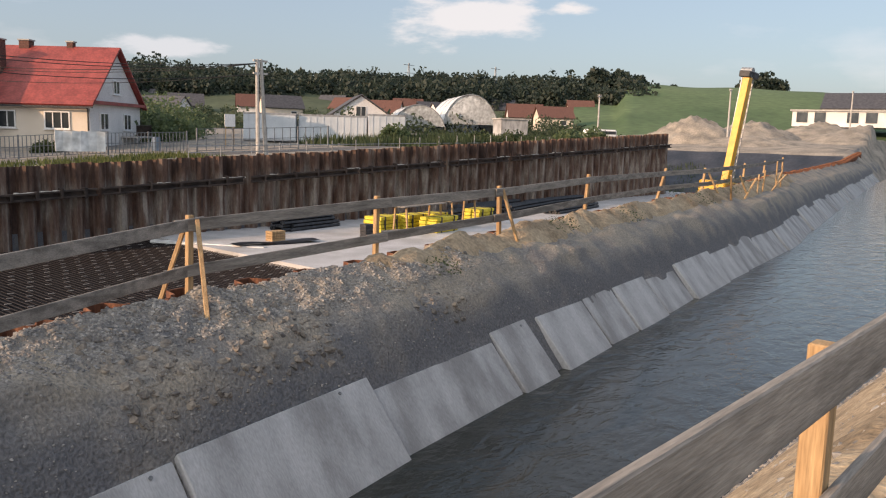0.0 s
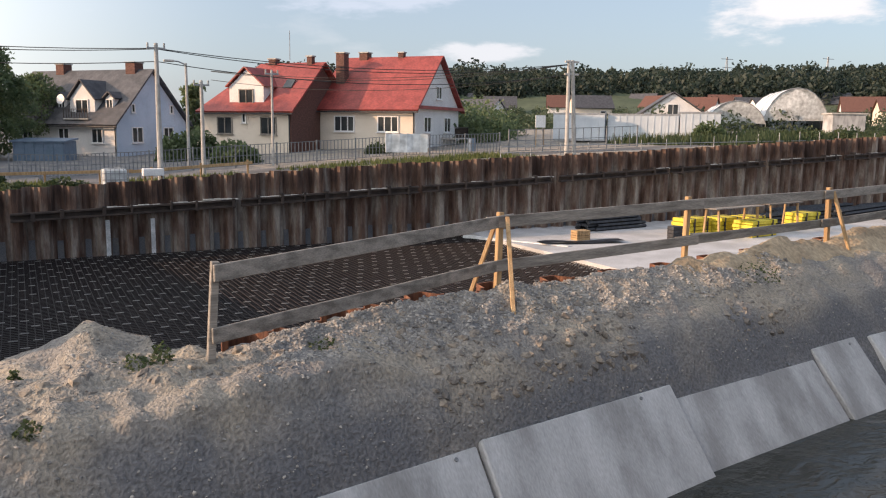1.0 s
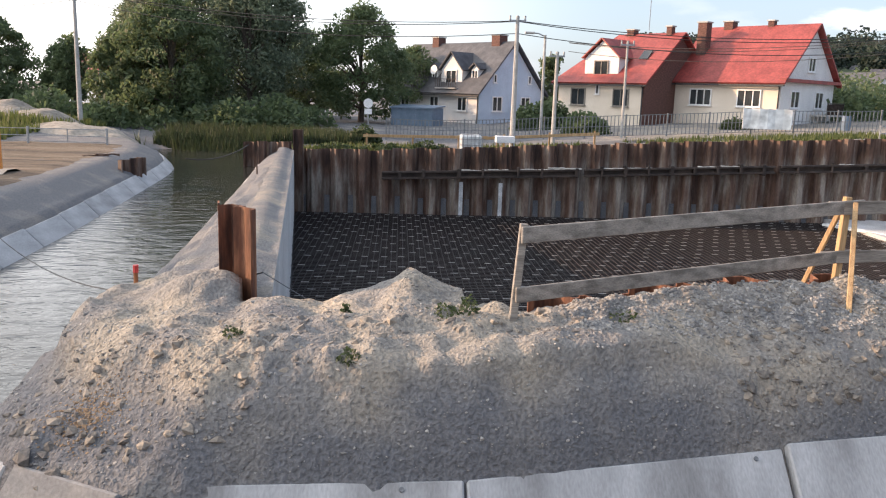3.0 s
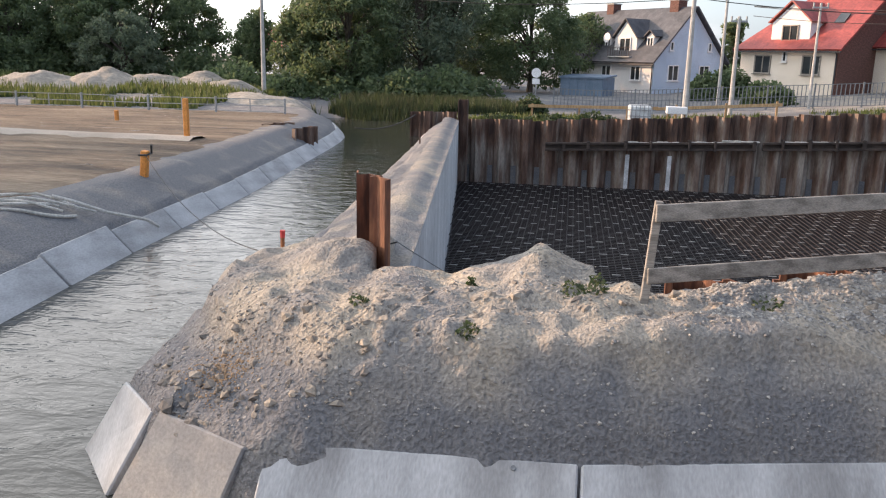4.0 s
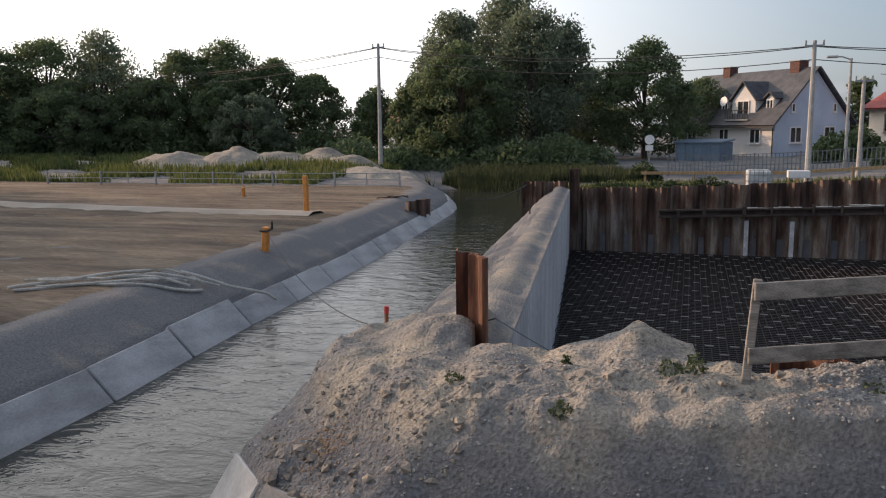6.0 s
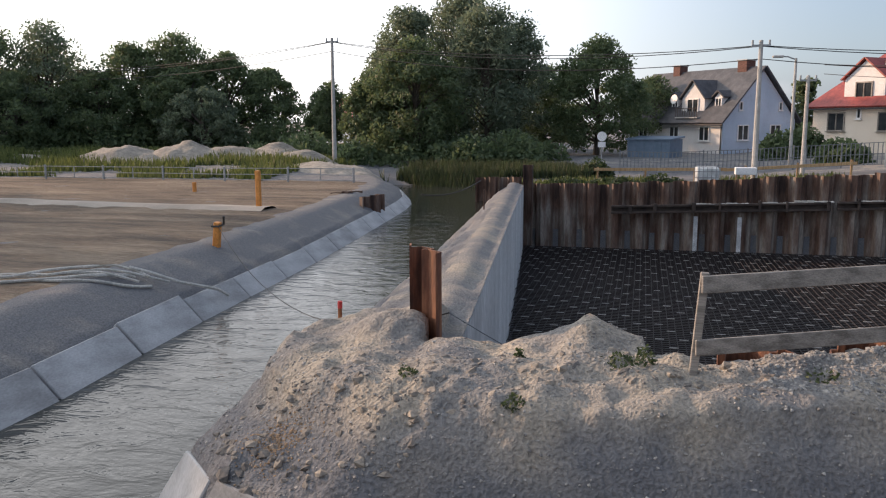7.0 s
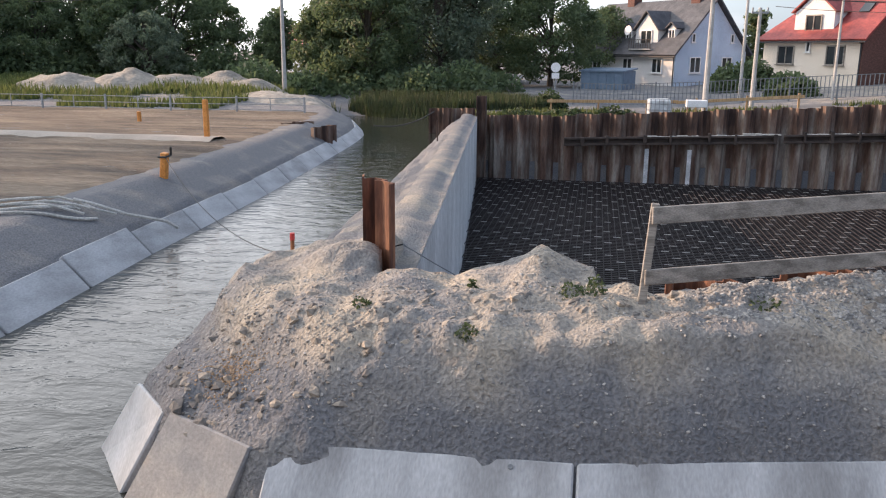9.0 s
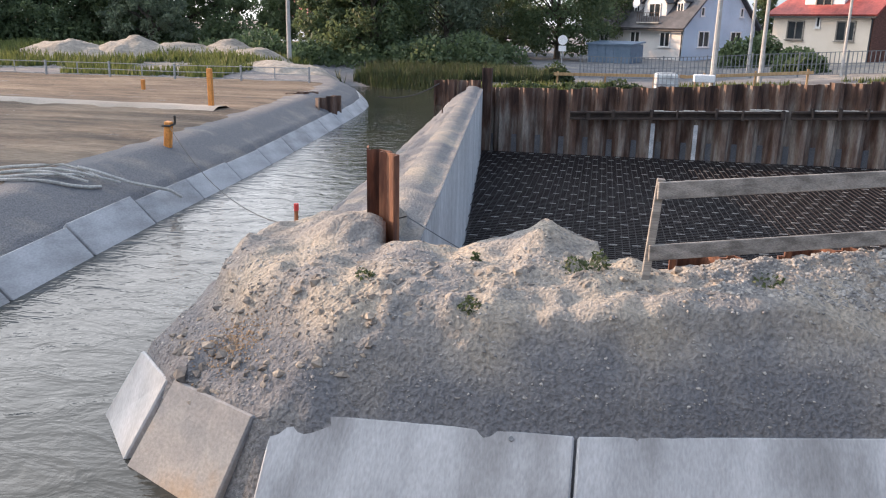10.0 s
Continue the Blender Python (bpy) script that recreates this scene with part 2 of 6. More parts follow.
M["tarp"] = material("black_membrane", ((0.02, 0.025, 0.035), (0.05, 0.055, 0.07)), 0.4, 0.5, 0.4, fine=3, dist=0.1)
M["plaster_cream"] = material("cream_render", ((0.6, 0.53, 0.44), (0.7, 0.63, 0.54)), 0.5, 0.9, 0.1)
M["plaster_white"] = material("white_render", ((0.62, 0.61, 0.6), (0.74, 0.73, 0.72)), 0.5, 0.9, 0.1)
M["plaster_blue"] = material("pale_blue_render", ((0.4, 0.5, 0.62), (0.5, 0.6, 0.72)), 0.5, 0.9, 0.1)
M["brick"] = material("brown_brick", ((0.09, 0.042, 0.034), (0.15, 0.075, 0.058)), 4, 0.9, 0.4, fine=8, stretch=(1, 1, 3))
M["roof_red"] = material("red_sheet_roof", ((0.2, 0.035, 0.03), (0.3, 0.06, 0.05)), 1.2, 0.6, 0.2, stretch=(1, 1, 1), fine=6)
M["roof_grey"] = material("dark_slate_tiles", ((0.045, 0.047, 0.055), (0.085, 0.085, 0.095)), 1.5, 0.7, 0.4, fine=7)
M["glass"] = material("dark_window_glass", ((0.02, 0.025, 0.03), (0.06, 0.065, 0.07)), 0.5, 0.1, 0)
M["white_paint"] = material("white_paint", ((0.7, 0.7, 0.7), (0.8, 0.8, 0.8)), 2, 0.5, 0.05)
M["box_blue"] = material("blue_grey_sheet", ((0.1, 0.15, 0.21), (0.15, 0.2, 0.27)), 2, 0.6, 0.1)
M["bark"] = material("grey_bark", ((0.05, 0.042, 0.035), (0.12, 0.1, 0.08)), 5, 0.9, 0.6, stretch=(2, 2, 0.5))
M["pole"] = material("concrete_pole", ((0.34, 0.33, 0.31), (0.46, 0.45, 0.43)), 3, 0.85, 0.2)
M["leaf"] = leafy("green_leaves", (0.078, 0.115, 0.058), (0.165, 0.21, 0.095))
M["leaf_grey"] = leafy("willow_leaves", (0.1, 0.135, 0.09), (0.22, 0.26, 0.16))
M["leaf_far"] = leafy("garden_leaves", (0.035, 0.055, 0.03), (0.085, 0.115, 0.06))
M["weed"] = leafy("weed_leaves", (0.03, 0.05, 0.02), (0.09, 0.12, 0.05))
M["reed"] = leafy("reed_leaves", (0.025, 0.04, 0.016), (0.075, 0.095, 0.04))
M["grass"] = leafy("meadow_grass", (0.05, 0.075, 0.018), (0.15, 0.17, 0.055))
M["field"] = material("green_field", ((0.06, 0.105, 0.038), (0.1, 0.15, 0.06)), 0.02, 0.95, 0.1, fine=0.4)
M["meadow_far"] = material("dark_meadow", ((0.04, 0.06, 0.03), (0.075, 0.095, 0.05)), 0.05, 0.95, 0.1, fine=0.4)
M["forest"] = leafy("far_forest", (0.028, 0.044, 0.034), (0.058, 0.078, 0.056))
M["road"] = material("dusty_road", ((0.24, 0.215, 0.18), (0.34, 0.305, 0.26)), 0.5, 0.95, 0.2)
M["asphalt"] = material("grey_asphalt", ((0.07, 0.07, 0.072), (0.13, 0.125, 0.12)), 0.6, 0.9, 0.2)
M["tyre"] = material("black_rubber", ((0.012, 0.012, 0.012), (0.03, 0.03, 0.03)), 3, 0.8, 0.1)
M["hose"] = material("pale_flat_hose", ((0.4, 0.38, 0.34), (0.56, 0.53, 0.48)), 4, 0.8, 0.1)
M["wire"] = material("dark_cable", ((0.02, 0.02, 0.02), (0.04, 0.04, 0.04)), 4, 0.7, 0)
M["red"] = material("red_plastic", ((0.4, 0.03, 0.03), (0.55, 0.05, 0.05)), 4, 0.6, 0)
M["film"] = material("white_plastic_film", ((0.6, 0.62, 0.62), (0.75, 0.77, 0.77)), 1, 0.35, 0.2, fine=2)
M["green_net"] = material("green_net", ((0.02, 0.2, 0.14), (0.04, 0.3, 0.22)), 2, 0.7, 0.1)

w = bpy.data.materials.new("murky_river_water")
w.use_nodes = True
n, l = w.node_tree.nodes, w.node_tree.links
b = n["Principled BSDF"]
b.inputs["Base Color"].default_value, b.inputs["Roughness"].default_value, b.inputs["IOR"].default_value = (0.03, 0.032, 0.028, 1), 0.03, 1.33
tc, mp = n.new("ShaderNodeTexCoord"), n.new("ShaderNodeMapping")
mp.inputs["Scale"].default_value = (0.9, 1.5, 1.0)
n1, n2 = n.new("ShaderNodeTexNoise"), n.new("ShaderNodeTexNoise")
n1.inputs["Scale"].default_value, n1.inputs["Detail"].default_value, n1.inputs["Distortion"].default_value = 1.5, 4.0, 0.8
n2.inputs["Scale"].default_value, n2.inputs["Detail"].default_value = 7.0, 3.0
add = n.new("ShaderNodeMath")
add.operation = "MULTIPLY_ADD"
add.inputs[1].default_value = 0.22
bp = n.new("ShaderNodeBump")
bp.inputs["Strength"].default_value, bp.inputs["Distance"].default_value = 0.6, 0.07
l.new(tc.outputs["Object"], mp.inputs["Vector"])
l.new(mp.outputs["Vector"], n1.inputs["Vector"])
l.new(mp.outputs["Vector"], n2.inputs["Vector"])
l.new(n2.outputs["Fac"], add.inputs[0])
l.new(n1.outputs["Fac"], add.inputs[2])
l.new(add.outputs[0], bp.inputs["Height"])
l.new(bp.outputs["Normal"], b.inputs["Normal"])
M["water"] = w


# ---- building helpers ----
def mesh_of(name, bm, mat, smooth=False):
    me = bpy.data.meshes.new(name)
    bm.to_mesh(me)
    bm.free()
    me.materials.append(mat)
    if smooth:
        me.polygons.foreach_set("use_smooth", [True] * len(me.polygons))
    return me


def raw(name, verts, faces, mat, smooth=False):
    me = bpy.data.meshes.new(name)
    me.from_pydata(verts, [], faces)
    me.materials.append(mat)
    if smooth:
        me.polygons.foreach_set("use_smooth", [True] * len(me.polygons))
    me.update()
    return me


def part(name, bm, mat, parent, label="", smooth=False):
    ob = new(name, mesh_of(name, bm, mat, smooth))
    ob.parent = parent
    return tagged(ob, label)


def share(name, me, parent, m):
    ob = new(name, me)
    ob.parent = parent
    ob.matrix_basis = m
    return ob


def thing(name, label, category, group="", kind="", m=None):
    ob = new(name)
    if m is not None:
        ob.matrix_basis = m
    return tagged(ob, label, category, group, kind)


def solid(name, bm, mat, label, category, group="", kind="", smooth=False, m=None):
    ob = new(name, mesh_of(name, bm, mat, smooth))
    if m is not None:
        ob.matrix_basis = m
    return tagged(ob, label, category, group, kind)


def box(bm, size, m=None, bevel=0.0):
    """Adds a box of that size about the origin of m."""
    g = bmesh.ops.create_cube(bm, size=1.0, matrix=(m or Matrix()) @ Matrix.Diagonal((*size, 1)))
    if bevel:
        es = {e for v in g["verts"] for e in v.link_edges}
        bmesh.ops.bevel(bm, geom=list(es), offset=bevel, segments=1, affect="EDGES")
    return bm


def beam(bm, a, b_, wdt, hgt, bevel=0.0):
    """Adds a straight bar from a to b, wdt wide and hgt high."""
    a, b_ = Vector(a), Vector(b_)
    d = b_ - a
    x = d.normalized()
    up = Vector((0, 0, 1)) if abs(x.z) < 0.95 else Vector((0, 1, 0))
    y = up.cross(x).normalized()
    z = x.cross(y)
    m = Matrix((x, y, z)).transposed().to_4x4()
    m.translation = (a + b_) / 2
    return box(bm, (d.length, wdt, hgt), m, bevel)


def tube(bm, pts, radii, sides=8, cap=True):
    """Adds a tapered tube along the points."""
    pts = [Vector(p) for p in pts]
    rings = []
    for i, p in enumerate(pts):
        d = (pts[min(i + 1, len(pts) - 1)] - pts[max(i - 1, 0)]).normalized()
        u = d.orthogonal().normalized()
        v = d.cross(u)
        r = radii[i] if isinstance(radii, (list, tuple)) else radii
        rings.append([bm.verts.new(p + (u * math.cos(2 * math.pi * k / sides) + v * math.sin(2 * math.pi * k / sides)) * r) for k in range(sides)])
    for r0, r1 in zip(rings, rings[1:]):
        # keep the rings from twisting against each other
        s = min(range(sides), key=lambda k: (r1[k].co - r0[0].co).length)
        for k in range(sides):
            bm.faces.new((r0[k], r0[(k + 1) % sides], r1[(k + 1 + s) % sides], r1[(k + s) % sides]))
    if cap:
        bm.faces.new(rings[0][::-1])
        bm.faces.new(rings[-1])
    return bm


def prism(bm, poly, z0, z1, m=None):
    """Adds an upright prism over a polygon of (x, y)."""
    m = m or Matrix()
    lo = [bm.verts.new(m @ Vector((x, y, z0))) for x, y in poly]
    hi = [bm.verts.new(m @ Vector((x, y, z1))) for x, y in poly]
    k = len(poly)
    bm.faces.new(lo[::-1])
    bm.faces.new(hi)
    for i in range(k):
        bm.faces.new((lo[i], lo[(i + 1) % k], hi[(i + 1) % k], hi[i]))
    return bm


def slabpoly(bm, pts, thick):
    """Adds a slab of that thickness below a flat or nearly flat polygon in space."""
    pts = [Vector(p) for p in pts]
    nrm = (pts[1] - pts[0]).cross(pts[2] - pts[0]).normalized()
    top = [bm.verts.new(p) for p in pts]
    low = [bm.verts.new(p - nrm * thick) for p in pts]
    k = len(pts)
    bm.faces.new(top)
    bm.faces.new(low[::-1])
    for i in range(k):
        bm.faces.new((top[(i + 1) % k], top[i], low[i], low[(i + 1) % k]))
    return bm


# ---- ground: canal, river arm, spit, pit and plain ----
FLOOR = -2.3
BACK = 41.2


def slab_top(x):
    return np.interp(x, (-1, 2, 5, 8, 14, 25, 34, 42, 64, 100, 400), (5.95, 6.1, 6.75, 7.3, 8.15, 9.75, 10.9, 12.6, 16.8, 23.4, 78))


def water_far(x):
    return slab_top(x) - 0.75


def spit_edge(y):
    return np.interp(y, (6, 7, 8.5, 12, 15.2, 19.5, 27.3, 33.2, 40.6, 60), (-2.2, -3.05, -3.27, -3.4, -3.65, -3.95, -4.6, -5.1, -5.8, -8.5))


def bank_edge(y):
    return np.interp(y, (-40, 9.3, 14, 21.6, 27.6, 36.2, 39.5, 43, 50, 60), (-6.2, -6.35, -6.82, -7.32, -7.9, -8.8, -9.4, -10.6, -14, -17))


def wall_x(y):
    return -0.118 * (np.asarray(y) - 8.3)


def wall_top(y):
    return 1.36 - 0.0145 * (np.asarray(y) - 8.3)


def berm_top(x):
    return np.interp(x, (-2.2, -1.4, -0.3, 1.0, 3.0, 4.6, 10, 16, 30, 45, 90, 130), (1.6, 1.68, 1.8, 1.84, 1.88, 2.02, 1.96, 2.06, 2.25, 2.4, 2.4, 3.7))


def back_top(x):
    return np.interp(x, (-8, -3, 0, 4.5, 8, 11, 16.5, 25, 38, 57, 95), (0.92, 0.96, 1.0, 1.24, 1.44, 1.6, 1.86, 2.25, 2.72, 3.55, 5.1))


def back_ground(x):
    return back_top(x) - np.interp(x, (-3, 8, 25), (0.35, 0.42, 0.1))


def step(a, b_, v):
    v = np.clip((v - a) / (b_ - a), 0, 1)
    return v * v * (3 - 2 * v)


def lumps(x, y, f, seed):
    r = np.random.RandomState(seed)
    out = np.zeros_like(x)
    for k in range(14):
        a, ph, ff = r.rand() * 6.283, r.rand() * 6.283, f * (0.6 + 0.9 * r.rand())
        out += np.sin((x * math.cos(a) + y * math.sin(a)) * ff + ph + 1.3 * np.sin((y * math.cos(a) - x * math.sin(a)) * ff * 0.7 + ph * 2))
    return out / 14


def height(x, y):
    x, y = np.asarray(x, float), np.asarray(y, float)
    da = y - water_far(x)
    db = x - spit_edge(y)
    # the two steep faces at the tip of the spit
    d1, d2 = (x + 2.97) * 0.73 + (y - 7.0) * 0.685, (x + 2.18) * 0.459 + (y - 6.12) * 0.888
    dt = np.minimum(d1, d2)
    dt = np.where(dt < 0.42, dt * 1.52, 0.64 + (dt - 0.42) * 0.75)
    d = np.minimum(np.minimum(da, db), np.where(x < 1.5, dt, 50))
    ridge = berm_top(x)
    low = np.minimum(1.3, wall_top(y) - 0.04)
    top = low + (ridge - low) * (1 - step(9.4, 12.0, y - 0.14 * np.clip(x, 0, 60)))
    top = np.where((da < 3.4) & (x > -1.0), np.maximum(top, ridge), top)
    prof = np.interp(d, (-2, 0, 0.75, 0.85, 1.1, 1.6, 2.3, 2.7, 50), (-1.6, -0.12, 0.76, 0.97, 1.4, 1.72, 2.0, 2.6, 4.0))
    soft = np.interp(d, (-2, 0, 0.6, 1.5, 2.6, 50), (-1.6, -0.1, 0.5, 1.0, 1.5, 2.0))
    k = np.maximum(np.where(da < 3.4, step(-2.2, -0.2, x), 0), 1 - step(9.0, 11.0, y))
    lin = np.interp(d, (-2, 0, 0.64, 0.98, 1.2, 1.45, 2.3, 50), (-1.6, -0.14, 0.73, 1.1, 1.32, 1.62, 1.9, 2.2))
    e_ = step(-1.2, 0.6, x)
    prof = np.where(y < 12, prof * e_ + lin * (1 - e_), prof)
    z = np.minimum(prof * k + soft * (1 - k), top)
    hump = 0.3 * np.exp(-np.abs((x - 1.52) / 0.36) ** 1.6 - ((y - 8.2) / 0.55) ** 2) + 0.24 * np.exp(-((x + 0.66) / 0.45) ** 2 - ((y - 8.5) / 0.42) ** 2)
    hump = hump + 0.09 * np.exp(-((x - 2.25) / 0.2) ** 2 - ((y - 8.1) / 0.4) ** 2)
    dip = -0.14 * np.exp(-((x - 2.66) / 0.16) ** 2 - ((y - 7.9) / 0.5) ** 2)
    # soil slid down over the upper edges of the slabs
    dip = dip + np.where(y < 40, 0.13 * np.clip(lumps(x, y, 4.5, 31) + 0.6 * lumps(x, y, 15.0, 32) + 0.16 + 0.3 * step(0.4, -0.6, x), 0, 1) * step(0.42, 0.72, d) * (1 - step(0.85, 1.05, d)), 0)
    # a shelf of undercut, broken clay along the slope
    rim = 1.22 + 0.16 * lumps(x, y, 1.3, 33) + 0.07 * lumps(x, y, 6.0, 34)
    rough = np.where(y < 30, 0.17 * step(-0.02, 0.03, d - rim) * (1 - step(0.05, 0.6, d - rim)) * step(-0.2, 0.15, lumps(x, y, 0.9, 35)), 0)
    rough = rough + step(0.75, 1.3, d) * ((0.06 + 0.06 * step(3, 6, x)) * lumps(x, y, 2.3, 3) + 0.1 * lumps(x, y, 7.0, 4) + 0.06 * lumps(x, y, 17.0, 5) - 0.05 * np.abs(lumps(x, y, 9.0, 6)) ** 0.5 + 0.03)
    rough = rough + 0.16 * np.clip(lumps(x, y, 2.6, 7) + 0.25, 0, 1) * step(7, 10, x) * step(1.3, 2.0, d)
    z = z + rough + np.where(d > 0.9, hump, 0) + dip
    # the ground behind the long wall rises slowly
    behind = (y > BACK + 0.35) & (d > 0)
    z = np.where(behind, np.minimum(prof, back_ground(x) + 0.05 + 0.06 * lumps(x, y, 0.9, 8) * step(BACK, BACK + 3, y)), z)
    far_right = (x > 88) & (d > 3) & (y < 75)
    z = np.where(far_right, np.interp(x, (88, 94, 104, 125, 150, 2000), (-2.4, -2.4, 3.1, 4.3, 5.2, 6.0)) + step(104, 110, x) * 0.35 * lumps(x, y, 0.25, 9), z)
    z = z - np.where((y < 60) & (x > 2.1), 0.2 * step(2.25, 2.6, da), 0)
    pit = (da > 2.85) & (x > wall_x(y) - 0.25) & (y < BACK + 0.3) & (x < 88)
    z = np.where(pit, FLOOR - 0.15, z)
    # the bank across the river arm
    dl = bank_edge(y) - x
    zl = np.interp(dl, (-3, 0, 0.5, 0.6, 1.6, 1.85, 400), (-4, -0.12, 0.38, 0.5, 0.93, 1.0, 1.0))
    zl = zl + 0.11 * np.clip(lumps(x, y, 3.0, 36) + 0.6 * lumps(x, y, 8.0, 37) + 0.3 * step(13, 22, y), 0, 1) * step(0.2, 0.5, dl) * (1 - step(0.6, 0.9, dl))
    zl = zl + step(2.2, 4.5, dl) * (0.05 * lumps(x, y, 1.4, 12) + 0.03 * lumps(x, y, 5, 13))
    zl = zl + 0.75 * step(40, 52, y) * step(2, 8, dl) + 0.3 * lumps(x, y, 0.8, 14) * step(42, 50, y) * step(2, 8, dl)
    # the bank under the camera
    dn = 3.3 - y + 0.04 * np.clip(x, 0, 60)* 0
    zn = np.interp(dn, (-3, 0, 2.2, 2.5, 400), (-4, -0.1, 2.25, 2.35, 2.35)) + step(0.2, 1.0, dn) * (0.05 * lumps(x, y, 3, 15) + 0.03 * lumps(x, y, 9, 16))
    z = np.maximum(np.maximum(z, zl), zn)
    # the river arm ends in a reedy bank
    z = np.maximum(z, np.where(y > 49, np.interp(y, (49, 52, 60, 400), (-1, 0.3, 1.2, 1.3)), -9))
    return z


def axis(*runs):
    out = []
    for a, b_, s in runs:
        out += list(np.arange(a, b_, s))
    return np.array(out + [runs[-1][1]])


gx = axis((-1500, -200, 130), (-200, -60, 10), (-60, -14, 1.2), (-14, -9, 0.22), (-9, -6, 0.1), (-6, -4, 0.3), (-4, 9, 0.06), (9, 16, 0.13), (16, 40, 0.4), (40, 130, 1.2), (130, 300, 12), (300, 1500, 120))
gy = axis((-1200, -100, 120), (-100, -6, 6), (-6, 4.9, 0.3), (4.9, 9.6, 0.06), (9.6, 13, 0.12), (13, 25, 0.3), (25, 40.8, 0.45), (40.8, 42, 0.12), (42, 70, 0.8), (70, 200, 8), (200, 1500, 130))
X, Y = np.meshgrid(gx, gy)
Z = height(X, Y)
nx, ny = len(gx), len(gy)
idx = np.arange(nx * ny).reshape(ny, nx)
quads = np.stack([idx[:-1, :-1], idx[:-1, 1:], idx[1:, 1:], idx[1:, :-1]], -1).reshape(-1, 4)
ground = new("ground", raw("ground", np.stack([X, Y, Z], -1).reshape(-1, 3).tolist(), quads.tolist(), M["soil"], True))
tagged(ground, "grey-beige sandy gravel ground with cracked dry slopes", "ground", kind="structure")

bm = bmesh.new()
vs = [bm.verts.new(p) for p in ((-40, -6, 0), (420, -6, 0), (420, 73, 0), (100, 22.6, 0), (42, 12.9, 0), (14, 8.2, 0), (5, 6.9, 0), (-1, 6.6, 0), (-3, 16, 0), (-5, 42, 0), (-7, 62, 0), (-40, 62, 0))]
bm.faces.new(vs)
river = solid("water", bm, M["water"], "murky grey rippled river water between concrete banks", "water", kind="structure")

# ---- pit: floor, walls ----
# near-black plate just under the bars of the mat
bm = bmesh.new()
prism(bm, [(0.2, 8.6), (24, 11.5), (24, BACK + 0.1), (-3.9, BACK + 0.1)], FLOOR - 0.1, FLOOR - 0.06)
solid("pit_floor", bm, M["rebar_bed"], "near-black bed beneath the reinforcement mats", "floor", kind="structure")
bm = bmesh.new()
prism(bm, [(24, 12.6), (88, 23.4), (93, BACK + 8), (88, BACK + 0.1), (24, BACK + 0.1)], FLOOR - 0.1, FLOOR + 0.3)
solid("concrete_floor", bm, M["slab_floor"], "pale concrete base slab in the pit", "floor", kind="structure")

bm = bmesh.new()
ends = ((8.35, float(wall_top(8.35))), (41.0, float(wall_top(41.0))))
lo = [bm.verts.new((float(wall_x(y_)) - k_, y_, FLOOR - 0.1)) for (y_, z_), k_ in ((ends[0], 0), (ends[1], 0), (ends[1], 0.45), (ends[0], 0.45))]
hi = [bm.verts.new((float(wall_x(y_)) - k_, y_, z_)) for (y_, z_), k_ in ((ends[0], 0), (ends[1], 0), (ends[1], 0.45), (ends[0], 0.45))]
bm.faces.new(lo[::-1])
bm.faces.new(hi)
for k in range(4):
    bm.faces.new((lo[k], lo[(k + 1) % 4], hi[(k + 1) % 4], hi[k]))
solid("wall_white", bm, M["wall_concrete"], "pale concrete pit wall with sand heaped on top", "wall", kind="structure")


def pile_mesh(name, mat, length, wid=0.6, deep=0.24, t=0.03, flip=1):
    """One U-shaped sheet pile from z = 0 down, its run along x."""
    a, s = wid / 2, deep * flip
    line = [(-a, 0), (-a + 0.07, 0), (-a + 0.17, s), (a - 0.17, s), (a - 0.07, 0), (a - 0.004, 0)]
    bm = prism(bmesh.new(), line + [(x_, y_ + t) for x_, y_ in line[::-1]], -length, 0)
    bmesh.ops.recalc_face_normals(bm, faces=bm.faces)
    return mesh_of(name, bm, mat)


rnd = random.Random(5)
sheet_wall = thing("sheet_pile_wall", "tall rusty brown steel sheet pile wall behind the pit", "sheet pile wall", kind="structure")
pile_in, pile_out = pile_mesh("pile", M["rust"], 8.0), pile_mesh("pile", M["rust"], 8.0, flip=-1)
x = -3.45
k = 0
while x < 87:
    z = float(back_top(x)) + rnd.uniform(-0.05, 0.05)
    share("sheet_panel", (pile_in, pile_out)[k % 2], sheet_wall, pose(x, BACK, z, 0, 0, 0))
    x += 0.6
    k += 1
near_wall = thing("sheet_pile_wall", "orange-rusted sheet pile tops behind the sandy berm", "sheet pile wall", kind="structure")
pn_in, pn_out = pile_mesh("pile", M["rust_deep"], 5.0, deep=0.26), pile_mesh("pile", M["rust_deep"], 5.0, deep=0.26, flip=-1)
x, k = 3.1, 0
while x < 112:
    y0 = float(water_far(x)) + 2.78
    ang = math.degrees(math.atan2(float(water_far(x + 0.6) - water_far(x)), 0.6))
    share("sheet_panel", (pn_in, pn_out)[k % 2], near_wall, pose(x, y0, float(berm_top(x)) - 0.1 + rnd.uniform(-0.03, 0.03) + 0.25 * float(step(60, 100, x)), 0, 0, ang))
    x += 0.6 * math.cos(radians(ang))
    k += 1

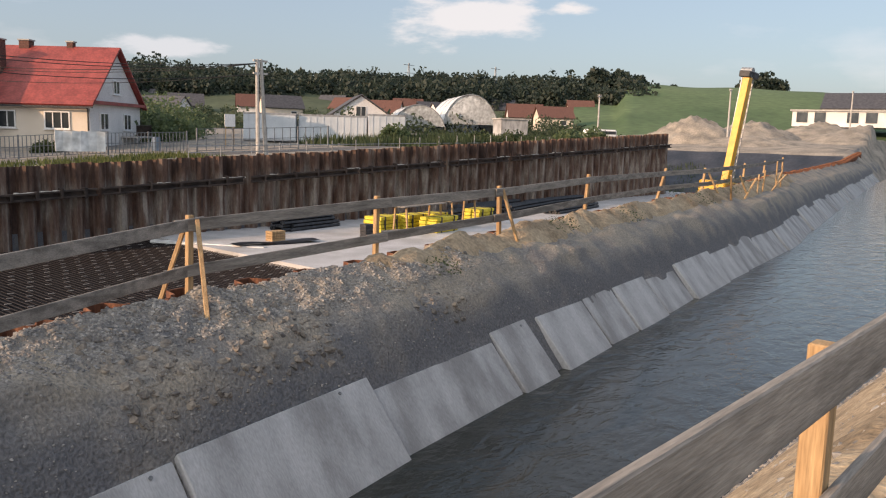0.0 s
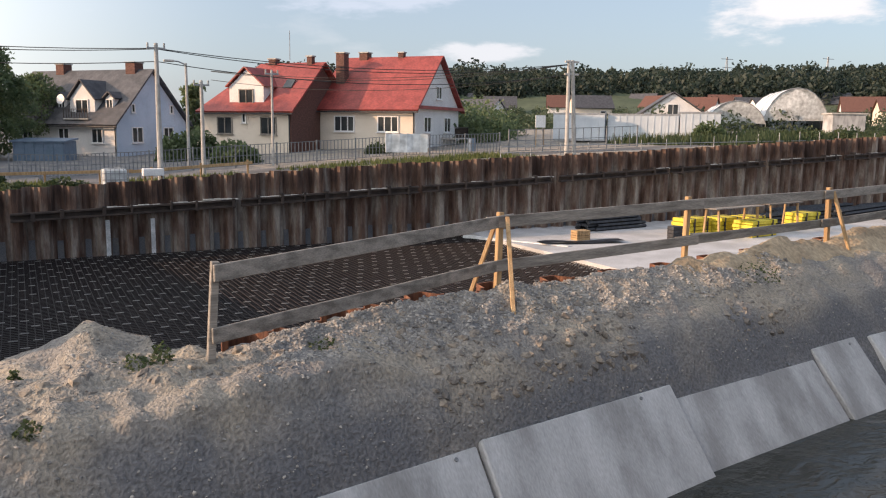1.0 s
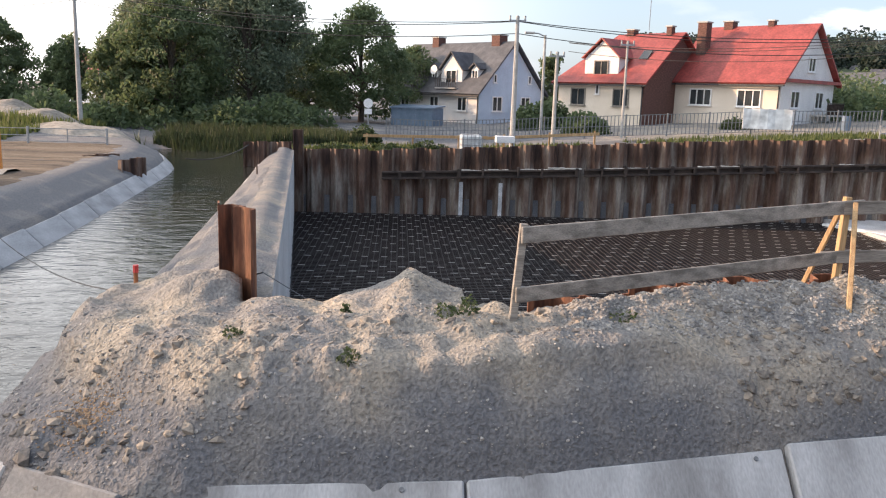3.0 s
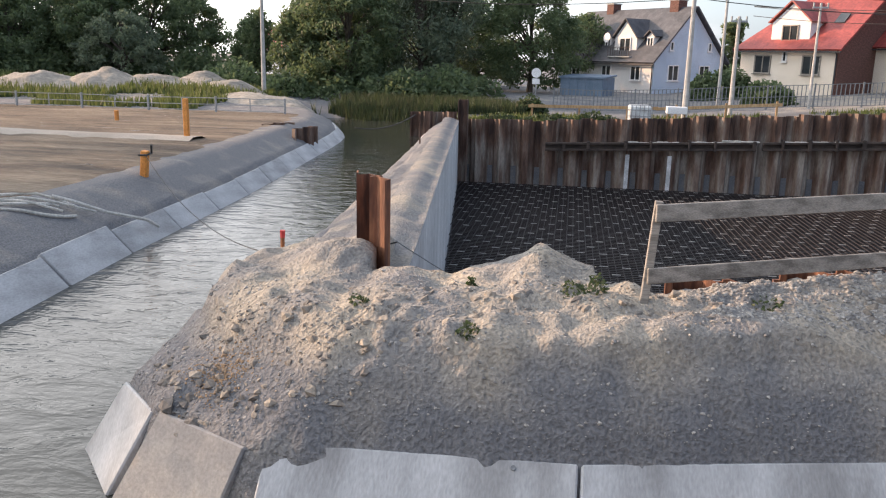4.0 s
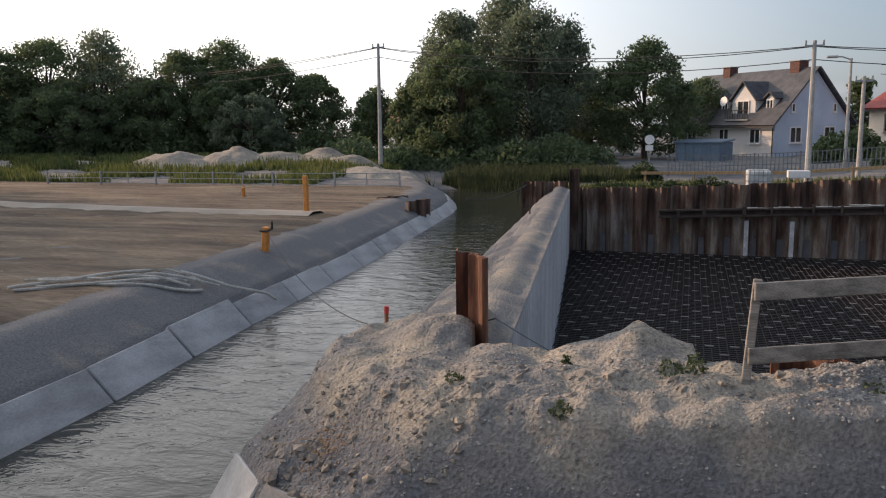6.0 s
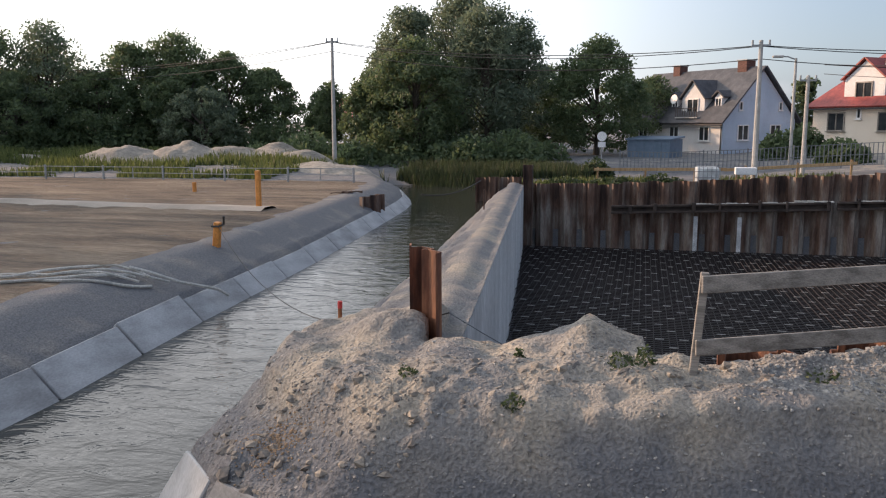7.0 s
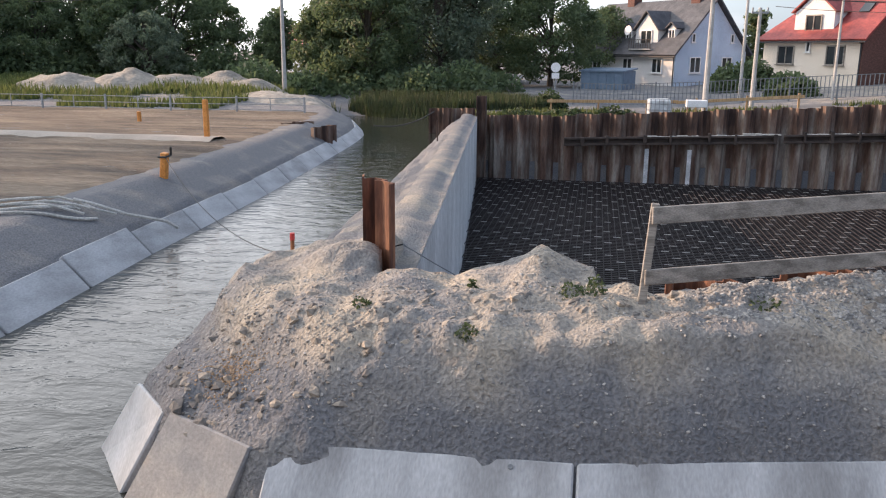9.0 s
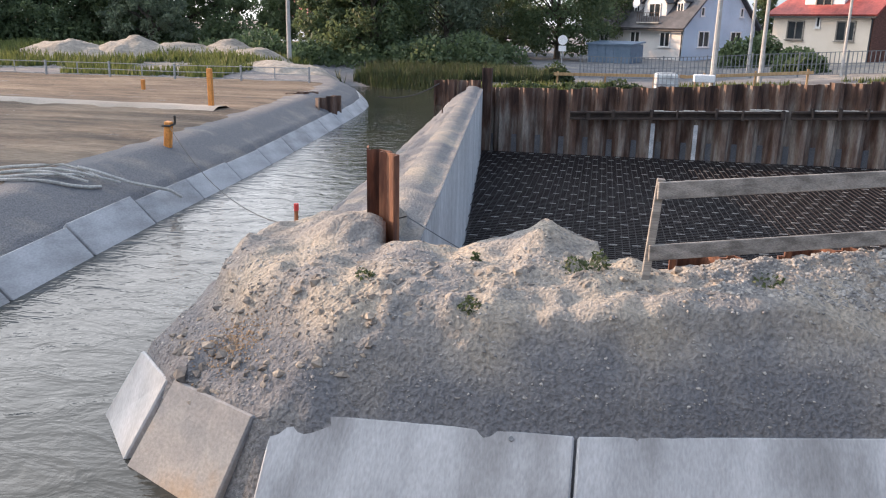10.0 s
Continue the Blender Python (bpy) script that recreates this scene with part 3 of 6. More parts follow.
# wale beams on the long wall: pairs of channels on brackets
wale_group = "wales along the sheet piles"
x = 0.55
while x < 84:
    ln = min(10.0 if x < 1 else rnd.choice((7.5, 8.7, 9.9)), 86.5 - x)
    z0, z1 = -0.22 + 0.043 * max(0, x - 2), -0.22 + 0.043 * max(0, x + ln - 2)
    wale = thing("wale_beam", "dark rusted double channel wale on the sheet piles", "steel beam", wale_group)
    for dz in (0.15, -0.15):
        part("channel", beam(bmesh.new(), (x, BACK - 0.5, z0 + dz), (x + ln, BACK - 0.5, z1 + dz), 0.26, 0.1, 0.012), M["wale"], wale)
    part("web", beam(bmesh.new(), (x, BACK - 0.42, z0), (x + ln, BACK - 0.42, z1), 0.03, 0.2), M["wale"], wale)
    xx = x + 0.9
    while xx < x + ln:
        zz = z0 + (z1 - z0) * (xx - x) / ln
        part("bracket", box(bmesh.new(), (rnd.uniform(0.1, 0.2), 0.36, rnd.uniform(0.4, 0.6)), pose(xx, BACK - 0.48, zz + rnd.uniform(-0.05, 0.1)), 0.02), M["wale"], wale)
        if rnd.random() < 0.55:
            lw = rnd.uniform(0.5, 1.5)
            bm = bmesh.new()
            for s_ in range(6):
                px = -lw / 2 + lw * s_ / 5
                box(bm, (lw / 5, rnd.uniform(0.12, 0.22), rnd.uniform(0.03, 0.1)), pose(px, 0, 0, rnd.uniform(-8, 8), 0, 0), 0.015)
            part("silt", bm, M["hose"], wale, "pale silt caught on the beam").location = (min(xx + 0.8, x + ln - lw / 2), BACK - 0.5, zz + 0.22)
        xx += rnd.choice((1.2, 1.8, 2.4))
    x += ln + rnd.choice((0.3, 0.6))

for xs in (4.58, 6.6):
    bm = bmesh.new()
    box(bm, (0.2, 0.012, 1.75), pose(xs, BACK - 0.375, FLOOR + 0.95))
    solid("lime_streak", bm, M["streak"], "white lime streak run down the sheet piles", "stain", "white streaks")

bm = bmesh.new()
prism(bm, [(-0.24, -0.2), (-0.2, -0.2), (-0.2, -0.02), (0.2, -0.02), (0.2, -0.2), (0.24, -0.2), (0.24, 0.2), (0.2, 0.2), (0.2, 0.02), (-0.2, 0.02), (-0.2, 0.2), (-0.24, 0.2)], -6.0, 0)
bmesh.ops.recalc_face_normals(bm, faces=bm.faces)
solid("corner_column", bm, M["rust"], "dark rusted steel corner pile standing proud of the wall", "steel pile", m=pose(-3.62, 40.75, 1.95))

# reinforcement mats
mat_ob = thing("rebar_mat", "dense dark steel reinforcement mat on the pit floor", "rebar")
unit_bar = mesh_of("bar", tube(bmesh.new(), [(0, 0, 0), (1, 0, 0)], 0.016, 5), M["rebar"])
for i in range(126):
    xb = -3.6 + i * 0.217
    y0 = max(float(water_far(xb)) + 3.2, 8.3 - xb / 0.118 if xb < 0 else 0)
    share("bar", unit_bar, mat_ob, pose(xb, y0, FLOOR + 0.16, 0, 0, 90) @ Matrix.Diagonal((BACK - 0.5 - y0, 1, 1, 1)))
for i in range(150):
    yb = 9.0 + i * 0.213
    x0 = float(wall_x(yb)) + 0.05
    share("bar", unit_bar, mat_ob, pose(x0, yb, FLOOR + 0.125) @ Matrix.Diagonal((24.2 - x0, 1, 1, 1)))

spacers = thing("spacers", "pale spacer strips laid in rows on the reinforcement", "spacers", kind="stuff")
me = mesh_of("spacer", box(bmesh.new(), (0.25, 0.04, 0.02)), M["spacer"])
sv, sf = [], []
cnt = 0
rr = random.Random(9)
for j in range(35):
    ys = 10.4 + j * 0.87
    for i in range(40):
        xs = -3.3 + i * 0.7 + (j % 2) * 0.35 + rr.uniform(-0.05, 0.05)
        if xs < float(wall_x(ys)) + 0.25 or xs > 24 or rr.random() < 0.03:
            continue
        yy, a = ys + rr.uniform(-0.06, 0.06), rr.uniform(-4, 4)
        if xs < 12 and 14 < yy < 32 and cnt < 290:
            share("spacer", me, spacers, pose(xs, yy, FLOOR + 0.2, 0, 0, a))
            cnt += 1
        else:
            o = len(sv)
            c, s = 0.115 * math.cos(radians(a)), 0.115 * math.sin(radians(a))
            for dz in (-0.008, 0.008):
                sv.extend([(xs - c + s * 0.17, yy - s - c * 0.17, FLOOR + 0.2 + dz), (xs + c + s * 0.17, yy + s - c * 0.17, FLOOR + 0.2 + dz),
                           (xs + c - s * 0.17, yy + s + c * 0.17, FLOOR + 0.2 + dz), (xs - c - s * 0.17, yy - s + c * 0.17, FLOOR + 0.2 + dz)])
            sf.extend([(o + 4, o + 5, o + 6, o + 7), (o, o + 1, o + 5, o + 4), (o + 1, o + 2, o + 6, o + 5), (o + 2, o + 3, o + 7, o + 6), (o + 3, o, o + 4, o + 7)])
rest = new("spacer_rows", raw("spacer_rows", sv, sf, M["spacer"]))
rest.parent = spacers
tagged(rest, kind="stuff")

# ---- concrete bank slabs ----
def bank_slab(a, b_, c, d, lift=0.03, thick=0.14, mat="concrete", label="pale concrete bank slab sloping into the water"):
    """A slab with its lower edge a-b and upper edge d-c, worn at the corners."""
    o = Vector(a)
    bm = bmesh.new()
    slabpoly(bm, [Vector(p) - o for p in (a, b_, c, d)], thick)
    bmesh.ops.recalc_face_normals(bm, faces=bm.faces)
    bmesh.ops.bevel(bm, geom=bm.edges[:], offset=0.016, segments=1, affect="EDGES")
    return solid("concrete_slab", bm, M[mat], label, "concrete slab", "bank slabs", m=Matrix.Translation(o + Vector((0, -lift * 0.5, lift))))


rs = random.Random(21)
xs = -0.6
# width, gap after it, sag of the whole slab
laid = [(2.57, 0.03, 0.0), (2.98, 0.05, 0.0), (3.06, 0.04, 0.05), (3.1, 0.06, -0.05), (1.2, 0.4, 0.0), (2.0, 0.15, 0.02), (1.45, 0.1, -0.06), (1.9, 0.15, 0.0), (2.1, 0.12, -0.05), (3.2, 0.1, 0.03), (2.3, 0.1, -0.03)]
k = 0
while xs < 104:
    wd, g, dz = laid[k] if k < len(laid) else (rs.uniform(2.4, 3.4), rs.uniform(0.08, 0.3), rs.uniform(-0.06, 0.05))
    hi = 0.8 + (rs.uniform(-0.1, 0.06) if k > 2 else 0)
    t0, t1 = float(slab_top(xs)), float(slab_top(xs + wd))
    lean = rs.uniform(-0.05, 0.05) if k > 3 else 0.0
    low = 0.2
    bank_slab((xs, t0 - 0.75 - low, -low + dz), (xs + wd, t1 - 0.75 - low, -low + dz + lean), (xs + wd, t1 + hi - 0.8, hi + dz + lean), (xs, t0 + hi - 0.8, hi + dz))
    if k < 5:
        for f_ in ((0.9,) if k == 1 else (0.8,)):
            ex_, ey_ = xs + wd * f_, t0 + (t1 - t0) * f_
            solid("lifting_eye", tube(bmesh.new(), [(0, 0.02, -0.02), (0, -0.015, 0.02)], 0.022, 8), M["fence"], "small dark lifting eye set in the bank slab", "lifting eye", "lifting eyes",
                  m=pose(ex_, ey_ - 0.06, 0.75 + dz + 0.02))
    xs += wd + g
    k += 1
# two slabs round the tip of the spit
bank_slab((-2.28, 6.06, -0.2), (-1.12, 5.44, -0.2), (-0.76, 5.86, 0.8), (-1.78, 6.38, 0.8), 0.015, 0.1, "concrete_stained", "ochre-stained concrete slab at the spit's tip")
bank_slab((-3.1, 7.0, -0.2), (-2.36, 6.15, -0.2), (-1.88, 6.43, 0.76), (-2.49, 7.02, 0.76), 0.015, 0.1, "concrete", "tilted grey concrete slab at the spit's tip")
# across the river arm
yb = 0.2
while yb < 44:
    e0, e1 = float(bank_edge(yb)), float(bank_edge(yb + 2.38))
    hi = (0.5 if yb < 14 else 0.42) + rs.uniform(-0.05, 0.03)
    bank_slab((e0 + 0.2, yb, -0.2), (e1 + 0.2, yb + 2.38, -0.2), (e1 - hi, yb + 2.38, hi), (e0 - hi, yb, hi), 0.04)
    yb += 2.4 + rs.uniform(0.02, 0.06)
# far slabs on the river side of the spit
yb = 13.0
while yb < 40:
    e0, e1 = float(spit_edge(yb)), float(spit_edge(yb + 2.38))
    bank_slab((e1 - 0.2, yb + 2.38, -0.3), (e0 - 0.2, yb, -0.3), (e0 + 0.28, yb, 0.18), (e1 + 0.28, yb + 2.38, 0.18), 0.0)
    yb += 2.43

# bare earth of the plain beyond the river arm
ex = axis((-60, -30, 1.5), (-30, -7, 0.35))
ey = axis((-4, 27, 0.25), (27, 40, 0.4))
EX, EY = np.meshgrid(ex, ey)
edge = bank_edge(EY) - 1.95 + 0.3 * lumps(EX, EY, 1.2, 61)
EXc = np.minimum(EX, edge)
EZ = height(EXc, EY) - 0.02 + step(0.0, 0.9, edge - EXc) * (0.05 + 0.05 * lumps(EXc * 0.22, EY * 1.9, 2.4, 62) + 0.05 * lumps(EXc, EY, 4.0, 63) * (lumps(EXc, EY, 0.7, 64) > -0.1))
ei = np.arange(EX.size).reshape(EX.shape)
eq = np.stack([ei[:-1, :-1], ei[:-1, 1:], ei[1:, 1:], ei[1:, :-1]], -1).reshape(-1, 4)
tagged(new("ground_earth", raw("ground_earth", np.stack([EXc, EY, EZ], -1).reshape(-1, 3).tolist(), eq.tolist(), M["earth"], True)),
       "brown bare earth with wheel tracks on the plain", "ground", kind="structure")

# dry sand along the crest of the berm; its yellow paints in low sun
qx, qu = axis((8.5, 22, 0.12), (22, 52, 0.3)), np.linspace(0, 1, 12)
QU, QX = np.meshgrid(qu, qx)
QY = water_far(QX) + 1.75 + 1.15 * QU + 0.12 * lumps(QX, QU, 2.0, 83)
QE = np.sin(math.pi * QU) ** 0.7 * step(8.5, 11, QX) * (1 - step(46, 52, QX))
QZ = height(QX, QY) - 0.06 + QE * (0.16 + 0.17 * lumps(QX, QY, 1.5, 84) + 0.08 * lumps(QX, QY, 5.0, 85))
qi = np.arange(QU.size).reshape(QU.shape)
qq = np.stack([qi[:-1, :-1], qi[:-1, 1:], qi[1:, 1:], qi[1:, :-1]], -1).reshape(-1, 4)
tagged(new("ground_sand", raw("ground_sand", np.stack([QX, QY, QZ], -1).reshape(-1, 3).tolist(), qq.tolist(), M["sand_sun_toned"], True)), "dry sand along the berm's crest, low sunlight in its yellow", "sand", kind="structure")

# sand on the near bank, under the rail; sunlit warmth is in its colour
nx_, ny_ = axis((1.5, 12, 0.1), (12, 30, 0.5)), axis((-3, 2.6, 0.1), (2.6, 2.7, 0.1))
NX, NY = np.meshgrid(nx_, ny_)
ni = np.arange(NX.size).reshape(NX.shape)
nq = np.stack([ni[:-1, :-1], ni[:-1, 1:], ni[1:, 1:], ni[1:, :-1]], -1).reshape(-1, 4)
NZ = height(NX, NY) + 0.03 + 0.07 * lumps(NX, NY, 2.6, 81) + 0.04 * lumps(NX, NY, 9.0, 82)
tagged(new("ground_sand", raw("ground_sand", np.stack([NX, NY, NZ], -1).reshape(-1, 3).tolist(), nq.tolist(), M["sand_sun_toned"], True)), "pebbly sand on the near bank, sunlit warmth in its colour", "sand", kind="structure")

# loose sand lying along the top of the pale wall
cy = axis((8.3, 40.6, 0.22), (40.6, 40.8, 0.2))
cu = np.linspace(0, 1, 7)
CU, CY = np.meshgrid(cu, cy)
CX = wall_x(CY) - 0.75 + CU * 0.73 - 0.06 * CU * (0.5 + lumps(CU, CY, 3.0, 71))
CZ = wall_top(CY) + 0.02 + 0.14 * np.sin(math.pi * np.clip(CU * 0.8 + 0.25, 0, 1)) + 0.09 * lumps(CX, CY, 3.0, 72) + 0.05 * lumps(CX, CY, 9.0, 73)
CZ = np.where(CU > 0.98, wall_top(CY) + 0.05 + 0.03 * lumps(CX, CY, 6.0, 74), CZ)
CX = np.where(CU > 0.98, wall_x(CY) + 0.004, CX)
ci = np.arange(CU.size).reshape(CU.shape)
cq = np.stack([ci[:-1, :-1], ci[:-1, 1:], ci[1:, 1:], ci[1:, :-1]], -1).reshape(-1, 4)
tagged(new("ground_sand", raw("ground_sand", np.stack([CX, CY, CZ], -1).reshape(-1, 3).tolist(), cq.tolist(), M["soil"], True)), "loose sand heaped along the pale concrete wall", "sand", kind="structure")


# ---- wooden guard rails ----
def board(name, a, b_, parent, hgt=0.15, t=0.03, mat="wood"):
    """A flat board whose top edge runs from a to b."""
    a, b_ = Vector(a), Vector(b_)
    o = (a + b_) / 2
    bm = beam(bmesh.new(), a - o - Vector((0, 0, hgt / 2)), b_ - o - Vector((0, 0, hgt / 2)), t, hgt, 0.006)
    ob = part(name, bm, M[mat], parent)
    ob.location = o
    return ob


def post(name, base, top, parent, s=0.08, mat="wood_fresh"):
    base, top = Vector(base), Vector(top)
    bm = beam(bmesh.new(), (0, 0, 0), top - base, s, s, 0.006)
    ob = part(name, bm, M[mat], parent)
    ob.location = base
    return ob


rail = thing("wooden_guard_rail", "weathered grey board guard rail on pine posts along the pit", "guard rail")
stand = [((2.49, 7.42, 1.5), (2.58, 7.44, 2.77), 2.75, 2.16), ((6.66, 9.15, 1.6), (6.72, 9.2, 2.9), 2.86, 2.26), ((10.3, 9.45, 1.6), (10.3, 9.42, 2.99), 2.95, 2.38),
         ((14.15, 9.8, 1.7), (14.1, 9.8, 3.02), 2.98, 2.46), ((18.7, 10.6, 1.75), (18.88, 10.6, 3.12), 3.06, 2.55), ((25.4, 12.0, 1.8), (26.1, 12.0, 3.1), 3.02, 2.55),
         ((29.6, 12.3, 1.7), (29.95, 12.3, 3.05), 3.03, 2.55), ((37, 13.6, 1.7), (37.2, 13.6, 3.1), 3.05, 2.5), ((44, 15.2, 1.7), (44.2, 15.2, 3.1), 3.05, 2.5), ((52, 16.9, 1.7), (52, 16.9, 3.2), 3.1, 2.5)]
for i, (lo, hi, zt, zm) in enumerate(stand):
    post("post", lo, hi, rail, 0.08 if i else 0.075, "wood_fresh" if i else "wood")
for i in range(len(stand) - 1):
    (l0, h0, t0, m0), (l1, h1, t1, m1) = stand[i], stand[i + 1]
    d = (Vector(h1) - Vector(h0)).normalized()
    over = 0.28 if i else 0.03
    dy = -0.055 if i % 2 == 0 else -0.088
    p, q = Vector((h0[0], h0[1] + dy, t0)) - d * over, Vector((h1[0], h1[1] + dy, t1)) + d * 0.26
    board("board", p, q, rail, 0.16)
    p, q = Vector((h0[0] - 0.03, h0[1] + dy, m0)) - d * over, Vector((h1[0] - 0.02, h1[1] + dy, m1)) + d * 0.2
    board("board", p, q, rail, 0.15)
for a, b_ in (((6.1, 7.8, 1.55), (6.74, 9.05, 2.84)), ((6.42, 9.6, 1.5), (6.7, 9.25, 2.8)), ((14.4, 9.4, 1.6), (14.12, 9.72, 2.95)), ((30.6, 11.8, 1.7), (30.0, 12.2, 2.9))):
    post("brace", a, b_, rail, 0.055)
# splintered ends of the rail by the drilling mast
rr = random.Random(31)
for i in range(9):
    bx = 31 + i * 1.5
    by = float(water_far(bx)) + 1.9
    post("brace", (bx, by, 1.6), (bx + rr.uniform(-1.2, 1.2), by + rr.uniform(-0.5, 0.5), rr.uniform(2.6, 3.2)), rail, 0.06)

near_rail = thing("wooden_guard_rail", "grey board guard rail on square pine posts above the canal", "guard rail")
for x0, x1, dy in ((-3.4, 1.1, 0.0), (1.0, 6.2, 0.002), (6.1, 11.0, 0.0), (10.9, 16, 0.002)):
    board("board", (x0, 0.62 + dy, 3.4), (x1, 0.62 + dy, 3.4), near_rail, 0.2, 0.035)
    board("board", (x0, 0.62 + dy, 2.86), (x1, 0.62 + dy, 2.9), near_rail, 0.18, 0.035)
for px in (-3.0, 0.4, 3.83, 7.1, 10.4, 13.7):
    post("post", (px, 0.69, 2.1), (px, 0.685, 3.372), near_rail, 0.088)

# ---- steel left standing on the spit ----
stub_pile = thing("steel_stub", "orange-rusted sheet steel stub standing in the sand", "steel stub", m=pose(-0.35, 8.74, 1.7, 0, 0, -45))
for line, zt, mt, lab in (([(-0.41, 0.0), (-0.36, -0.03), (-0.25, -0.1)], 1.0, "rust_orange", ""), ([(-0.25, -0.1), (-0.22, 0.05), (0.0, 0.07), (0.02, -0.04)], 0.98, "rust_deep", "dark red-brown rusted web"),
                          ([(0.03, -0.04), (0.07, -0.12), (0.13, -0.06), (0.34, -0.04), (0.4, -0.13)], 1.0, "rust_deep", "red-brown interlocking flange")):
    bm = prism(bmesh.new(), line + [(a, b_ + 0.022) for a, b_ in line[::-1]], -0.6, zt)
    bmesh.ops.recalc_face_normals(bm, faces=bm.faces)
    part("flange", bm, M[mt], stub_pile, lab)
bm = tube(bmesh.new(), [(0, 0, -0.5), (0.01, 0, 0.33)], 0.028, 8)
rod = solid("marker_stake", bm, M["rust_orange"], "thin rusty steel stake with a red tip in the sand", "stake", m=pose(-1.735, 9.5, 1.5))
part("tip", tube(bmesh.new(), [(0.01, 0, 0.25), (0.012, 0, 0.34)], 0.033, 8), M["red"], rod, "faded red tip")
bm = tube(bmesh.new(), [(0, 0, -0.5), (0, 0, 0.42)], 0.03, 6)
solid("marker_stake", bm, M["rust"], "thin dark stake beside the river", "stake", m=pose(-3.9, 30.5, 1.1))
for x0, y0, n_, ang, label in ((-9.05, 31.6, 3, 78, "rusty sheet steel stub in the concrete bank"), (-11.0, 33.2, 3, 60, "dark rusted sheet steel stub in the bank"), (-6.1, 41.1, 4, 10, "rusty sheet steel stub at the river's edge")):
    grp = thing("steel_stub", label, "steel stub", m=pose(x0, y0, 1.25 if n_ == 4 else 1.05, 0, 0, ang))
    for j in range(n_):
        share("sheet_panel", (pile_mesh("pile", M["rust"], 1.6), pile_mesh("pile", M["rust"], 1.6, flip=-1))[j % 2], grp, pose(0.6 * j, 0, 0.05 * (j % 2)))

# ---- orange markers, cable and hose on the far bank ----
op = solid("marker_post", box(bmesh.new(), (0.16, 0.16, 1.6), pose(0, 0, 0.6), 0.012), M["orange"], "square orange timber marker post on the bank", "post", m=pose(-11.46, 26.7, 1.0))
st = thing("cable_stake", "short orange timber stake with a cable tied on", "stake", m=pose(-8.75, 18.8, 0.8, 4, 8, 0))
part("stake", box(bmesh.new(), (0.17, 0.17, 0.95), pose(0, 0, 0.3), 0.02), M["orange"], st)
part("knot", tube(bmesh.new(), [(-0.12, -0.1, 0.66), (0.1, -0.12, 0.7), (0.12, 0.1, 0.72), (0.16, 0.0, 0.95)], 0.03, 6), M["wire"], st, "dark knotted cable end")
solid("marker_post", box(bmesh.new(), (0.14, 0.14, 0.55), pose(0, 0, 0.2), 0.012), M["orange"], "low pale timber stub on the bare plain", "post", m=pose(-17.5, 32.5, 1.0))


def wire(name, a, b_, sag, r, mat, label, cat, group="", n_=18):
    a, b_ = Vector(a), Vector(b_)
    pts = [a.lerp(b_, i / n_) - Vector((0, 0, sag * 4 * (i / n_) * (1 - i / n_))) for i in range(n_ + 1)]
    return solid(name, tube(bmesh.new(), pts, r, 5), M[mat], label, cat, group)


wire("cable", (-8.7, 18.8, 1.5), (-0.1, 8.75, 1.95), 1.05, 0.009, "wire", "thin dark cable slung across the river arm", "cable")
wire("cable", (-0.1, 8.75, 1.95), (5.6, 17.0, -2.05), 0.6, 0.006, "fence", "thin dark cable running down into the pit", "cable")
wire("cable", (-8.2, 37, 0.7), (-6.1, 41, 1.1), 0.3, 0.03, "wire", "dark cable sagging over the water", "cable")
rr = random.Random(77)
for j in range(5):
    pts = []
    for i in range(14):
        tt = i / 13
        hx, hy = -10.6 + 2.6 * tt + 0.25 * math.sin(9 * tt + j * 1.7), 12.3 + 2.1 * tt + 0.3 * math.sin(7 * tt + j * 2.3) + 0.12 * j
        pts.append((hx, hy, float(height(hx, hy)) + 0.05 + 0.03 * j))
    solid("hose", tube(bmesh.new(), pts, 0.032, 6), M["hose"], "pale flat hose lying tangled on the bank", "hose", "tangled hoses")
solid("hose", tube(bmesh.new(), [(-8.4, 14.6, 1.12), (-8.1, 14.8, 1.0), (-7.6, 15.2, 0.72), (-7.0, 15.7, 0.5), (-6.85, 15.9, 0.32)], 0.04, 6), M["hose"],
      "grey hose hanging down to the water", "hose", "tangled hoses")


# ---- pit: stock and machines ----
def bundle(name, x, y, z, ang, ln, n_, rows, label, mat="dark_steel", r=0.09):
    t = thing(name, label, "steel bars", "stacked bars", m=pose(x, y, z, 0, 0, ang))
    rb = random.Random(int(x * 10))
    for k in range(rows):
        for i in range(n_ - k):
            part("bar", tube(bmesh.new(), [(rb.uniform(-0.4, 0.4), (i + k / 2) * r * 2.1, r + k * r * 1.8), (ln + rb.uniform(-0.4, 0.4), (i + k / 2) * r * 2.1, r + k * r * 1.8)], r, 5), M[mat], t)
    return t


PF = FLOOR + 0.3
bundle("bar_bundle", 31.2, 38.2, PF, 8, 4.4, 7, 4, "dark steel bar bundle on the pale concrete slab", r=0.11)
for bx, by, a, ln in ((44, 36.5, 12, 9), (48, 39, 8, 10), (52, 37, 14, 11), (58, 39, 6, 10), (55, 34.8, 10, 9)):
    bundle("bar_bundle", bx, by, PF, a, ln, 6, 3, "long dark blue-grey steel bars stacked in the pit", r=0.12)


